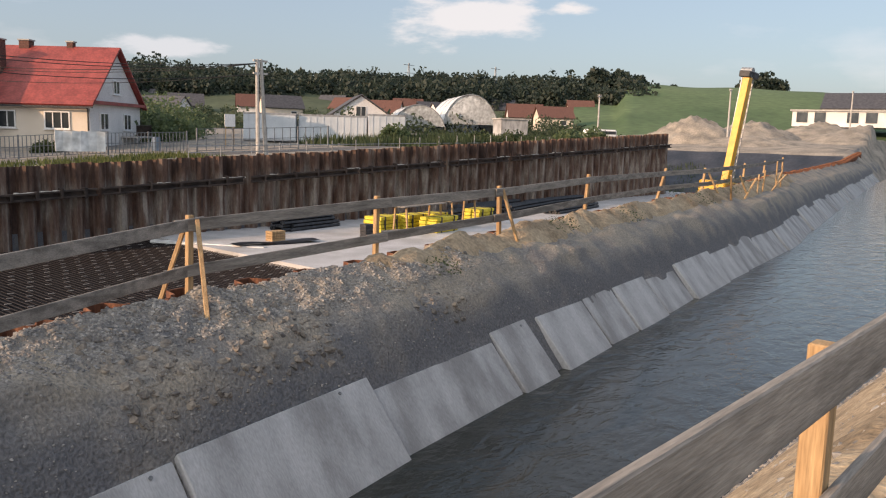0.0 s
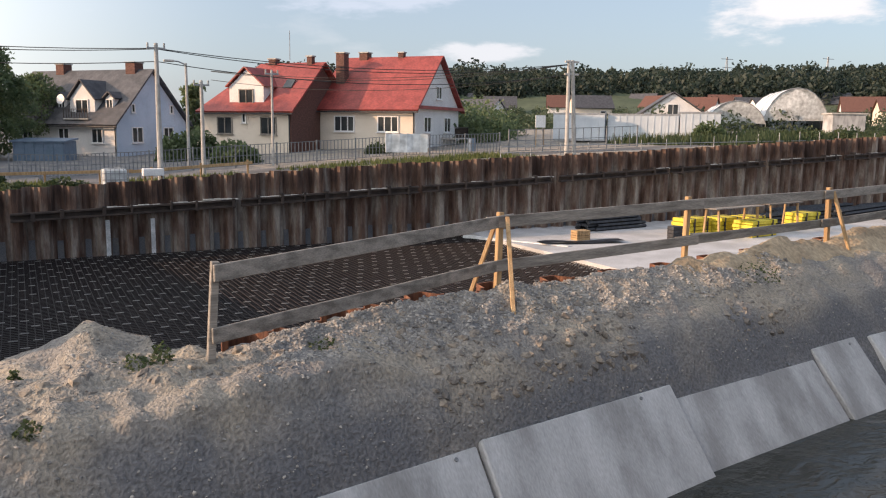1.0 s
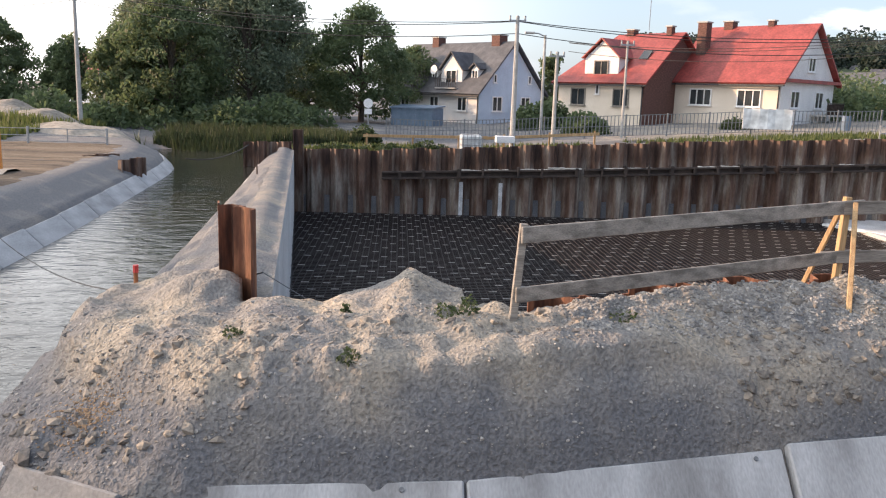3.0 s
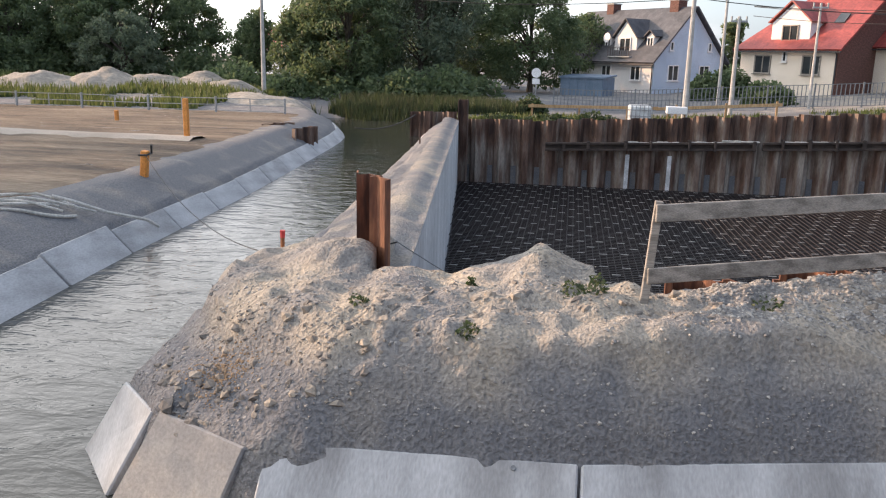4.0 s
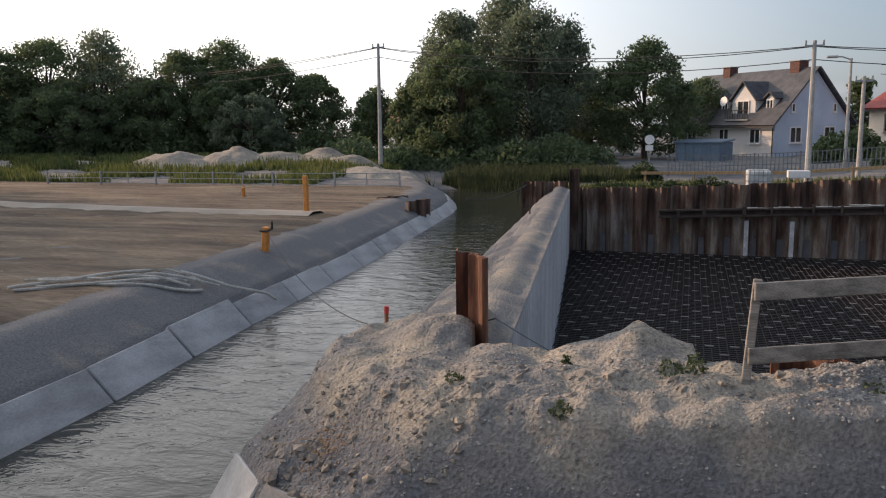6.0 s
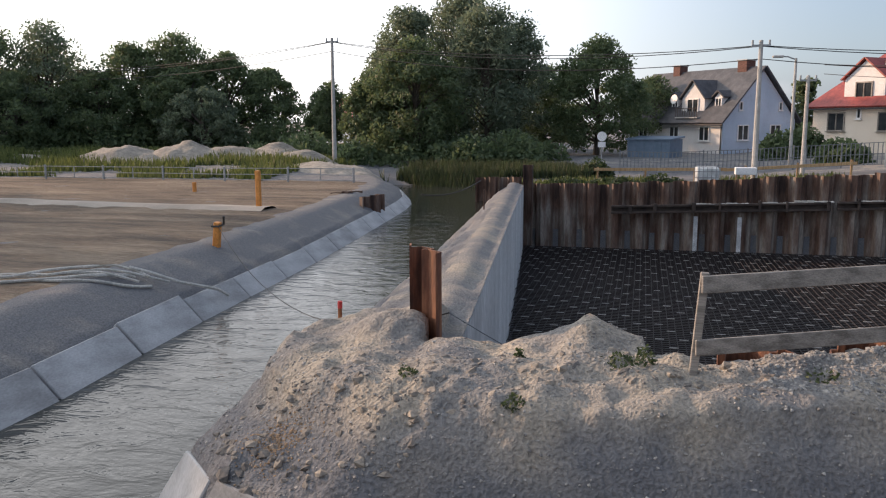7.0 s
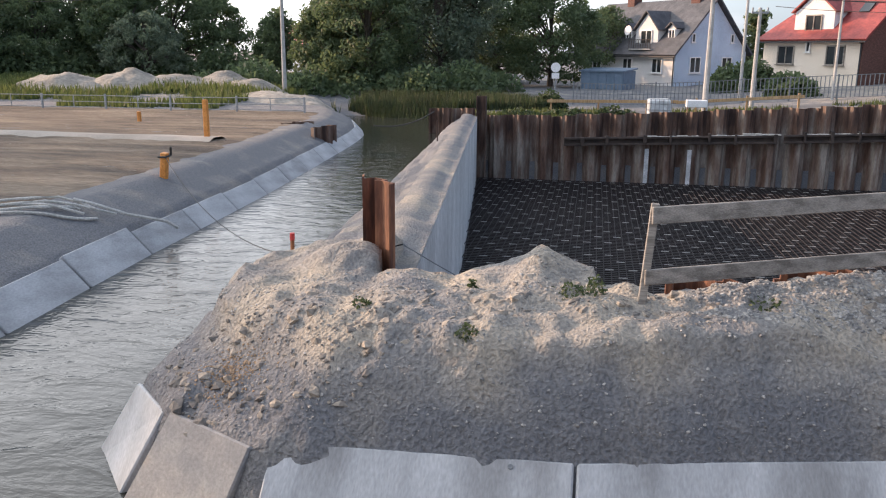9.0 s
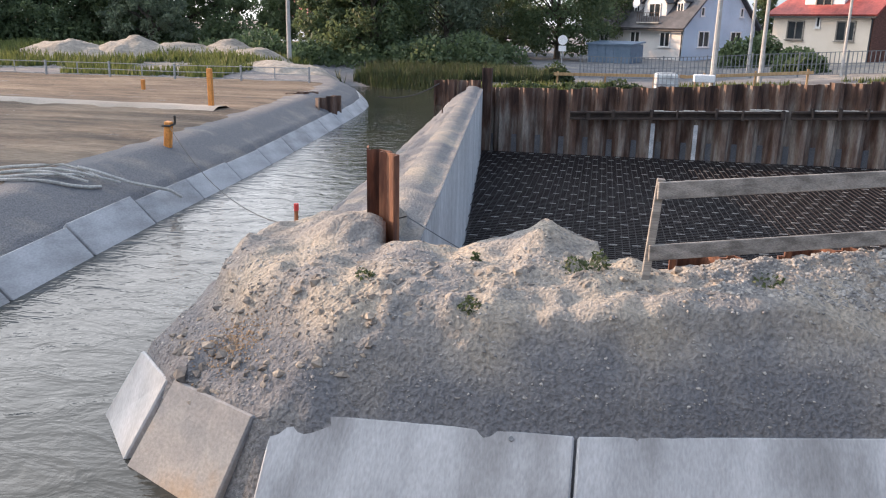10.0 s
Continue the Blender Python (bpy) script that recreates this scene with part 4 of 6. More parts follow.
def panel_stack(x, y, ang, w_, d_, h_, label):
    t = thing("formwork_stack", label, "formwork", "yellow stacks", m=pose(x, y, PF, 0, 0, ang))
    kk = max(2, int(h_ / 0.2))
    for i in range(kk):
        part("panel", box(bmesh.new(), (w_, d_, h_ / kk - 0.03), pose(0.02 * (i % 2), 0.03 * (i % 3), (i + 0.5) * h_ / kk), 0.015), M["formwork"], t)
    for dx in (-w_ * 0.3, w_ * 0.3):
        part("strap", box(bmesh.new(), (0.06, d_ + 0.12, h_ + 0.02), pose(dx, 0, h_ / 2)), M["dark_steel"], t, "dark strap")
    return t


for x, y, w_ in ((36.2, 35.4, 2.0), (38.4, 35.2, 1.9), (40.4, 35.0, 1.7), (39, 33.2, 2.4), (45.5, 35.2, 2.0)):
    panel_stack(x, y, 8, w_, 1.3, 0.95, "bright yellow formwork panels stacked on the slab")


def work_table(x, y, ang, ln):
    t = thing("trestle_table", "rough timber work trestle over the formwork", "trestle", m=pose(x, y, PF, 0, 0, ang))
    for i in range(4):
        part("plank", box(bmesh.new(), (ln, 0.26, 0.06), pose(0, -0.45 + 0.3 * i, 1.7)), M["wood"], t)
    for dx in (-ln * 0.4, ln * 0.4):
        for dy in (-0.4, 0.4):
            part("leg", beam(bmesh.new(), (dx, dy * 1.3, 0), (dx, dy, 1.68), 0.1, 0.1), M["wood_fresh"], t)
    return t


work_table(37.5, 33.6, 8, 4.6)
work_table(42.5, 34.6, 8, 3.6)
for i, (x, y, sx, sy, sz, mt, lab) in enumerate(((28.2, 35.6, 0.9, 0.6, 0.55, "wood_fresh", "pale timber crate on the slab"), (33.0, 33.4, 0.7, 0.5, 0.8, "dark_steel", "black barrel-sized box on the slab"),
                                                 (34.8, 33.0, 1.4, 0.8, 0.35, "wood", "low stack of grey timber on the slab"))):
    t = thing("crate", lab, "crate", m=pose(x, y, PF))
    for k in range(4):
        part("slat", box(bmesh.new(), (sx, sy, sz / 4 - 0.015), pose(0, 0, sz * (k + 0.5) / 4), 0.01), M[mt], t)
bm = bmesh.new()
edge_a = [bm.verts.new((i * 0.6, 0, 0.05 * math.sin(i))) for i in range(9)]
edge_b = [bm.verts.new((i * 0.6, 0.9, 0.05 * math.sin(i + 0.3))) for i in range(9)]
for i in range(8):
    bm.faces.new((edge_a[i], edge_a[i + 1], edge_b[i + 1], edge_b[i]))
bmesh.ops.solidify(bm, geom=bm.faces[:], thickness=0.03)
solid("membrane", bm, M["tarp"], "black membrane sheet at the slab's edge", "membrane", m=pose(25.0, 34.6, PF + 0.1, 0, 0, -12))
solid("edge_strip", box(bmesh.new(), (6.5, 0.4, 0.12), pose(0, 0, 0)), M["film"], "pale green insulation strip along the slab's edge", "insulation", m=pose(24.6, 36.6, PF - 0.02, 0, 0, -62))
net_b = bmesh.new()
for i in range(26):
    a = rr.uniform(0, 6.28)
    tube(net_b, [(math.cos(a) * 0.4 * rr.random(), math.sin(a) * 0.3 * rr.random(), 0.1 + 0.2 * rr.random()), (math.cos(a + 1) * 0.5, math.sin(a + 1) * 0.3, 0.05), (math.cos(a + 2) * 0.4, math.sin(a + 2) * 0.3, 0.25)], 0.03, 4)
solid("green_net", net_b, M["green_net"], "crumpled green net on the rusty pile tops", "net", m=pose(13.2, 10.2, 1.75) @ Matrix.Scale(0.55, 4))

bm = bmesh.new()
vs = [bm.verts.new(p) for p in ((93.6, 27, -2.4), (93.6, 60, -2.4), (99.5, 62, 0.65), (103, 60, 2.6), (103, 27, 2.6), (99.5, 27, 0.65))]
bm.faces.new((vs[0], vs[5], vs[2], vs[1]))
bm.faces.new((vs[5], vs[4], vs[3], vs[2]))
bmesh.ops.subdivide_edges(bm, edges=bm.edges[:], cuts=12, use_grid_fill=True)
for v in bm.verts:
    v.co += Vector((-0.1, 0, 0.12 + 0.12 * noise.noise(v.co * 0.5)))
solid("slope_membrane", bm, M["tarp"], "black membrane laid over the end slope of the pit", "membrane", smooth=True)

mast = thing("drilling_mast", "tall yellow drilling rig mast leaning over the pit edge", "drilling rig", m=pose(66, 26.6, -2.6, 4, 2.5, 0))
bm = bmesh.new()
for a in (-0.4, 0.4):
    for c in (-0.35, 0.35):
        beam(bm, (a, c, 1.5), (a + 1.0, c - 0.2, 12.0), 0.24, 0.24)
part("spar", beam(bmesh.new(), (0, -0.2, 1.0), (1.0, -0.4, 12.0), 0.75, 0.55, 0.03), M["yellow"], mast)
bm.free()
bm = bmesh.new()
for i in range(14):
    z = 2.2 + i * 0.7
    beam(bm, (0.75 + z * 0.09, 0.4, z), (1.35 + z * 0.09, -0.3, z + 0.7), 0.07, 0.07)
    beam(bm, (1.35 + z * 0.09, 0.4, z), (0.75 + z * 0.09, -0.3, z + 0.7), 0.07, 0.07)
for a, c in ((0.75, 0.4), (1.35, -0.3), (0.75, -0.3), (1.35, 0.4)):
    beam(bm, (a + 0.2, c, 2.2), (a + 1.08, c, 12.1), 0.09, 0.09)
part("lattice", bm, M["steel"], mast, "grey steel lattice ladder")
part("head", box(bmesh.new(), (2.0, 0.9, 0.5), pose(1.4, -0.3, 12.2), 0.05), M["dark_steel"], mast, "dark pulley head")
part("pulley", tube(bmesh.new(), [(1.0, -0.75, 12.35), (1.0, 0.15, 12.35)], 0.4, 14), M["steel"], mast)
part("carriage", box(bmesh.new(), (2.6, 2.2, 1.7), pose(-0.6, 0, 2.6), 0.12), M["yellow"], mast)
part("track", box(bmesh.new(), (4.4, 0.8, 1.0), pose(-0.4, -1.2, 0.6), 0.3), M["dark_steel"], mast)
part("track", box(bmesh.new(), (4.4, 0.8, 1.0), pose(-0.4, 1.2, 0.6), 0.3), M["dark_steel"], mast)

# ---- behind the long wall ----
def gz(x, y):
    return float(height(x, y))


tank = thing("water_tank", "white plastic tank in a steel cage on a pallet", "tank", m=pose(5.1, 42.3, gz(5.1, 42.3) + 0.02))
part("bottle", box(bmesh.new(), (1.12, 0.95, 0.95), pose(0, 0, 0.65), 0.09), M["film"], tank)
part("pallet", box(bmesh.new(), (1.2, 1.0, 0.14), pose(0, 0, 0.08), 0.01), M["wood"], tank)
for i in range(7):
    part("cage_bar", beam(bmesh.new(), (-0.6 + 0.2 * i, -0.5, 0.15), (-0.6 + 0.2 * i, -0.5, 1.15), 0.03, 0.03), M["steel"], tank)
for zc in (0.3, 0.6, 0.9, 1.14):
    part("cage_bar", beam(bmesh.new(), (-0.6, -0.515, zc), (0.6, -0.515, zc), 0.03, 0.03), M["steel"], tank)
tr = thing("trestle", "small white trestle table on the verge", "trestle", m=pose(7.0, 43.0, gz(7, 43)))
part("top", box(bmesh.new(), (1.0, 0.6, 0.35), pose(0, 0, 0.8), 0.02), M["white_paint"], tr)
for dx in (-0.4, 0.4):
    part("leg", beam(bmesh.new(), (dx * 1.2, 0, 0), (dx, 0, 0.65), 0.07, 0.07), M["wood_fresh"], tr)

verge = thing("timber_barrier", "low pale timber barrier on the verge", "barrier")
for i in range(6):
    px = -0.4 + 2.55 * i
    post("post", (px, 45.2, gz(px, 45.2) - 0.3), (px, 45.2, gz(px, 45.2) + 0.95), verge, 0.1)
board("board", (-0.6, 45.1, gz(-0.4, 45) + 0.9), (6.3, 45.1, gz(6, 45) + 0.9), verge, 0.16, 0.04, "wood_fresh")
board("board", (6.2, 45.14, gz(6, 45) + 0.86), (12.6, 45.14, gz(12.4, 45) + 0.86), verge, 0.16, 0.04, "wood_fresh")
long_rail = thing("pipe_barrier", "low steel pipe barrier along the wall's edge", "barrier")
for i in range(26):
    px = 27 + 2.2 * i
    post("post", (px, 42.2, gz(px, 42.2) - 0.2), (px, 42.2, gz(px, 42.2) + 0.9), long_rail, 0.05, "steel")
for zz in (0.88, 0.5):
    board("pipe", (27, 42.15, gz(27, 42.2) + zz), (82, 42.15, gz(82, 42.2) + zz), long_rail, 0.05, 0.05, "steel")


def metal_fence(x0, y0, x1, y1, hgt, label, group, step_=2.5, fine_=0.22, mat="fence"):
    t = thing("metal_fence", label, "fence", group)
    unit = mesh_of("picket", box(bmesh.new(), (0.05, 0.025, 1.0), pose(0, 0, 0.5)), M[mat])
    L = math.hypot(x1 - x0, y1 - y0)
    k = int(L / step_)
    for i in range(k + 1):
        px, py = x0 + (x1 - x0) * i / k, y0 + (y1 - y0) * i / k
        post("post", (px, py, gz(px, py) - 0.3), (px, py, gz(px, py) + hgt), t, 0.09, mat)
        if i < k:
            qx, qy = x0 + (x1 - x0) * (i + 1) / k, y0 + (y1 - y0) * (i + 1) / k
            z0, z1 = gz(px, py), gz(qx, qy)
            m_ = int(step_ / fine_)
            for j in range(1, m_):
                f_ = j / m_
                share("picket", unit, t, pose(px + (qx - px) * f_, py + (qy - py) * f_, z0 + (z1 - z0) * f_ + 0.1) @ Matrix.Diagonal((1, 1, hgt - 0.18, 1)))
            for zz in (0.12, hgt * 0.5, hgt - 0.08):
                part("rail", beam(bmesh.new(), (px, py, z0 + zz), (qx, qy, z1 + zz), 0.03, 0.04), M[mat], t)
    return t


metal_fence(0.5, 55.5, 32, 50.5, 1.5, "grey metal picket fence in front of the houses", "street fences")
metal_fence(32.6, 50.2, 43.5, 49.0, 1.7, "thin wire mesh fence beside the road", "street fences", 2.2, 0.55)
metal_fence(-34, 38.5, -12.5, 39.5, 0.8, "low wire fence across the bare plain", "field fences", 3.5, 1.75, "steel")
sheet = thing("plastic_sheet", "white plastic sheet hung over the fence", "sheet", m=pose(23.4, 51.4, gz(24, 51) + 0.35, 0, 0, -9))
for i in range(6):
    bm = bmesh.new()
    slabpoly(bm, [(i * 0.5, 0.12 * math.sin(i * 1.7), 0), (i * 0.5 + 0.5, 0.12 * math.sin(i * 1.7 + 1.7), 0), (i * 0.5 + 0.5, 0.1 * math.sin(i * 1.7 + 2.2), 1.25), (i * 0.5, 0.1 * math.sin(i * 1.7 + 0.5), 1.3)], 0.04)
    part("fold", bm, M["film"], sheet)


def tall_pole(x, y, z1, label, r0=0.17, r1=0.1, lean=0.0):
    z0 = gz(x, y)
    t = thing("utility_pole", label, "pole", "utility poles", m=pose(x, y, z0))
    part("shaft", tube(bmesh.new(), [(0, 0, -0.5), (lean, 0, z1 - z0)], [r0, r1], 10), M["pole"], t)
    part("crossarm", box(bmesh.new(), (0.9, 0.1, 0.1), pose(lean, 0, z1 - z0 - 0.25)), M["steel"], t)
    for dx in (-0.4, 0.0, 0.4):
        part("insulator", tube(bmesh.new(), [(lean + dx, 0, z1 - z0 - 0.2), (lean + dx, 0, z1 - z0 + 0.02)], 0.05, 6), M["pole"], t)
    return t


tall_pole(7.52, 43.95, 8.06, "pale concrete utility pole on the verge")
tall_pole(-19.16, 53.9, 9.85, "dark concrete utility pole beyond the river")
tall_pole(10.7, 49.0, 6.55, "short concrete utility pole by the fence", 0.14, 0.1)
tall_pole(16.0, 53.0, 7.6, "thin pole before the red-roofed house", 0.1, 0.07)
p1 = thing("double_pole", "twin-legged concrete utility pole with crossarms", "pole", m=pose(33.6, 44.4, gz(33.6, 44.4)))
hp = 8.5 - gz(33.6, 44.4)
part("leg", tube(bmesh.new(), [(-0.1, 0, -0.4), (-0.15, 0, hp)], [0.15, 0.11], 10), M["pole"], p1)
part("leg", tube(bmesh.new(), [(0.55, 0, -0.4), (0.15, 0, hp)], [0.15, 0.11], 10), M["pole"], p1)
for zz in (hp - 0.1, hp - 0.9):
    part("crossarm", box(bmesh.new(), (1.1, 0.12, 0.12), pose(0.1, 0, zz)), M["pole"], p1)
lamp = thing("street_lamp", "slim grey street lamp with a drooping head", "street lamp", m=pose(11.4, 57.5, gz(11.4, 57.5)))
hl = 8.1 - gz(11.4, 57.5)
part("pole", tube(bmesh.new(), [(0, 0, -0.3), (0, 0, hl)], [0.12, 0.08], 8), M["pole"], lamp)
part("arm", tube(bmesh.new(), [(0, 0, hl - 0.1), (-0.5, 0, hl + 0.1), (-0.9, 0, hl + 0.12)], 0.045, 6), M["steel"], lamp)
part("head", box(bmesh.new(), (0.7, 0.28, 0.16), pose(-1.1, 0, hl + 0.12), 0.05), M["pole"], lamp)
for dz, sg in ((-0.25, 0.7), (-0.28, 0.85), (-0.9, 0.9)):
    for a, b_ in (((-19.16, 53.9, 9.85), (7.52, 43.95, 8.06)), ((7.52, 43.95, 8.06), (33.6, 44.4, 8.5)), ((-60, 70, 9.6), (-19.16, 53.9, 9.85)), ((33.6, 44.4, 8.5), (14, 62, 8.2))):
        wire("power_line", (a[0], a[1], a[2] + dz), (b_[0], b_[1], b_[2] + dz), sg, 0.022, "wire", "thin dark power line between the poles", "cable", "power lines", 14)
sign = thing("road_sign", "round white road sign on a grey post", "sign", m=pose(-0.75, 56, gz(-0.75, 56) - 0.15))
part("post", tube(bmesh.new(), [(0, 0, -0.3), (0, 0, 2.6)], 0.04, 6), M["steel"], sign)
part("disc", tube(bmesh.new(), [(0, -0.06, 2.5), (0, -0.03, 2.5)], 0.32, 18), M["white_paint"], sign)
part("plate", box(bmesh.new(), (0.5, 0.03, 0.36), pose(0, -0.05, 1.95)), M["white_paint"], sign)


# ---- houses ----
def window(parent, o, u, n_, w_, h_, panes=2, frame_mat="white_paint"):
    """A window with frame, sill and panes, centred at o on a wall that runs along u and faces n."""
    o, u, n_ = Vector(o), Vector(u).normalized(), Vector(n_).normalized()
    z = Vector((0, 0, 1))
    m = Matrix((u, -n_, z)).transposed().to_4x4()
    m.translation = o
    f = 0.09
    bm = bmesh.new()
    ring = [[bm.verts.new(m @ Vector((sx * (w_ / 2 - d_), y_, sz * (h_ / 2 - d_)))) for sx, sz in ((-1, -1), (1, -1), (1, 1), (-1, 1))] for d_, y_ in ((0, 0.02), (0, -0.08), (f, -0.08), (f, 0.02))]
    for k_ in range(4):
        r0, r1 = ring[k_], ring[(k_ + 1) % 4]
        for i in range(4):
            bm.faces.new((r0[i], r0[(i + 1) % 4], r1[(i + 1) % 4], r1[i]))
    bmesh.ops.recalc_face_normals(bm, faces=bm.faces)
    fr = part("window", bm, M[frame_mat], parent)
    for i in range(1, panes):
        part("mullion", box(bmesh.new(), (0.07, 0.08, h_ - 2 * f), m @ pose(-w_ / 2 + w_ * i / panes, -0.03, 0)), M[frame_mat], fr)
    for i in range(panes):
        a = w_ / panes
        part("pane", box(bmesh.new(), (a - 0.1, 0.02, h_ - 2 * f), m @ pose(-w_ / 2 + a * (i + 0.5), -0.008, 0)), M["glass"], fr)
    part("sill", box(bmesh.new(), (w_ + 0.16, 0.16, 0.05), m @ pose(0, -0.08, -h_ / 2 - 0.03)), M[frame_mat], fr)
    return fr


def gable_house(name, label, corner, ang, length, width, z0, eave, ridge, wall_mat, gable_mat, roof_mat, over=0.45, hip=0.0, cat="house", group=""):
    """A gabled house. Local x runs along the front up to the near corner at 0, local y into the depth; the near gable stands at x = 0."""
    t = thing(name, label, cat, group, m=pose(corner[0], corner[1], z0, 0, 0, ang))
    e, r = eave - z0, ridge - z0
    W_, L_ = width, -length
    part("wall", prism(bmesh.new(), [(L_, 0), (-0.2, 0), (-0.2, W_), (L_, W_)], -0.6, e), M[wall_mat], t)
    bm = bmesh.new()
    prof = ((0, -0.6), (W_, -0.6), (W_, e), (W_ / 2, r - 0.05), (0, e))
    v, q = [bm.verts.new((0.012, a, b_)) for a, b_ in prof], [bm.verts.new((-0.2, a, b_)) for a, b_ in prof]
    bm.faces.new(v)
    bm.faces.new(q[::-1])
    for i in range(5):
        bm.faces.new((v[i], q[i], q[(i + 1) % 5], v[(i + 1) % 5]))
    bmesh.ops.recalc_face_normals(bm, faces=bm.faces)
    part("gable", bm, M[gable_mat], t)
    bm = bmesh.new()
    slabpoly(bm, [(L_ + 0.2, 0, e), (L_ + 0.2, W_, e), (L_ + 0.2, W_ / 2, r - 0.05)], 0.15)
    if not hip:
        part("gable", bm, M[wall_mat], t)
    else:
        bm.free()
    s = (r - e) / (W_ / 2)
    for y0, sg in ((0, 1), (W_, -1)):
        bm = bmesh.new()
        ye = y0 - sg * over
        slabpoly(bm, [(over, ye, e - s * over + 0.1), (over, W_ / 2, r + 0.1), (L_ - over + hip, W_ / 2, r + 0.1), (L_ - over, ye, e - s * over + 0.1)][::-sg], 0.14)
        part("roof", bm, M[roof_mat], t)
    if hip:
        bm = bmesh.new()
        slabpoly(bm, [(L_ - over, -over, e - s * over + 0.1), (L_ - over + hip, W_ / 2, r + 0.1), (L_ - over, W_ + over, e - s * over + 0.1)], 0.14)
        part("roof", bm, M[roof_mat], t)
    part("gutter", beam(bmesh.new(), (over, -over - 0.06, e - s * over + 0.02), (L_ - over, -over - 0.06, e - s * over + 0.02), 0.12, 0.1), M["dark_steel"], t)
    part("downpipe", tube(bmesh.new(), [(-0.12, -0.3, e - s * over), (-0.12, -0.08, e - 0.5), (-0.12, -0.08, -0.3)], 0.055, 6), M["dark_steel"], t)
    return t


def chimney(t, x, y, z0, z1, s=0.6):
    c = part("chimney", box(bmesh.new(), (s, s, z1 - z0), pose(x, y, (z0 + z1) / 2), 0.02), M["brick"], t)
    part("cap", box(bmesh.new(), (s + 0.14, s + 0.14, 0.1), pose(x, y, z1 + 0.05)), M["pole"], c)


def dormer(t, x, y_front, z0, w_, wall_h, gab_h, depth, wall_mat, roof_mat, win_w, win_h, frame_mat="white_paint"):
    """A gabled dormer whose front stands at y_front, facing -y."""
    bm = bmesh.new()
    poly = [(-w_ / 2, z0), (w_ / 2, z0), (w_ / 2, z0 + wall_h), (0, z0 + wall_h + gab_h), (-w_ / 2, z0 + wall_h)]
    v = [bm.verts.new((x + a, y_front, b_)) for a, b_ in poly]
    q = [bm.verts.new((x + a, y_front + depth, b_)) for a, b_ in poly]
    bm.faces.new(v)
    bm.faces.new(q[::-1])
    for i in range(5):
        bm.faces.new((v[i], q[i], q[(i + 1) % 5], v[(i + 1) % 5]))
    bmesh.ops.recalc_face_normals(bm, faces=bm.faces)
    dm = part("dormer", bm, M[wall_mat], t)
    for sg in (-1, 1):
        bm = bmesh.new()
        slabpoly(bm, [(x + sg * (w_ / 2 + 0.2), y_front - 0.25, z0 + wall_h - 0.2 * gab_h / (w_ / 2)), (x, y_front - 0.25, z0 + wall_h + gab_h + 0.02),
                      (x, y_front + depth, z0 + wall_h + gab_h + 0.02), (x + sg * (w_ / 2 + 0.2), y_front + depth, z0 + wall_h - 0.2 * gab_h / (w_ / 2))][::sg], 0.1)
        bmesh.ops.recalc_face_normals(bm, faces=bm.faces)
        for vv_ in bm.verts:
            vv_.co.z += 0.12
        part("roof", bm, M[roof_mat], dm)
    window(t, (x, y_front - 0.01, z0 + wall_h * 0.55), (1, 0, 0), (0, -1, 0), win_w, win_h, 2, frame_mat)


HA = -50.0
FRONT, GABLE = ((1, 0, 0), (0, -1, 0)), ((0, 1, 0), (1, 0, 0))

hA = gable_house("house", "cream rendered house with a red sheet roof", (29.1, 58.6), HA, 8.7, 9.3, 2.0, 5.6, 9.75, "plaster_cream", "plaster_white", "roof_red")
for u in (2.4, 6.4):
    window(hA, (-u, -0.01, 2.25), *FRONT, 1.9, 1.3, 3)
for v_ in (2.3, 6.6):
    window(hA, (0.02, v_, 2.25), *GABLE, 1.5, 1.3, 2)
window(hA, (0.02, 4.65, 4.9), *GABLE, 1.2, 1.1, 2)
part("gable_eave", box(bmesh.new(), (0.5, 9.9, 0.25), pose(0.2, 4.65, 3.62)), M["roof_red"], hA, "red tiled skirt across the gable")
bal = part("balcony", box(bmesh.new(), (1.3, 3.2, 0.14), pose(0.68, 6.9, 1.1)), M["pole"], hA)
for i in range(12):
    part("baluster", beam(bmesh.new(), (1.28, 5.4 + 0.27 * i, 1.15), (1.28, 5.4 + 0.27 * i, 2.0), 0.1, 0.03), M["wale"], bal)
part("rail", beam(bmesh.new(), (1.28, 5.3, 2.05), (1.28, 8.5, 2.05), 0.08, 0.06), M["wale"], bal)
chimney(hA, -3.4, 4.65, 7.4, 8.25, 0.5)
chimney(hA, -6.9, 4.65, 7.4, 8.3, 0.8)

hB = gable_house("house", "cream house with a red hipped roof and brick side wall", (20.16, 62.5), HA, 8.4, 9.3, 2.0, 5.3, 9.05, "plaster_cream", "brick", "roof_red", hip=3.0)
for u in (2.1, 6.3):
    window(hB, (-u, -0.01, 2.0), *FRONT, 1.5, 1.4, 2, "wood")
window(hB, (-4.4, -0.01, 2.6), *FRONT, 0.4, 0.8, 1)
dormer(hB, -4.4, 0.35, 3.35, 3.3, 1.75, 1.35, 4.0, "plaster_white", "roof_red", 1.4, 1.2, "wood")
for u in (1.5, 6.9):
    sk = box(bmesh.new(), (0.8, 0.06, 1.0), pose(-u, 2.15, 5.42, -46, 0, 0))
    part("skylight", sk, M["glass"], hB, "dark skylight")
chimney(hB, -4.6, 4.65, 6.6, 7.55, 0.7)
chimney(hB, -0.9, 4.5, 6.6, 7.7, 0.5)
chimney(hB, 0.9, 6.6, 5.0, 8.1, 0.8)
part("aerial", tube(bmesh.new(), [(-3.0, 4.6, 7.5), (-3.0, 4.6, 9.9)], 0.03, 5), M["steel"], hB)

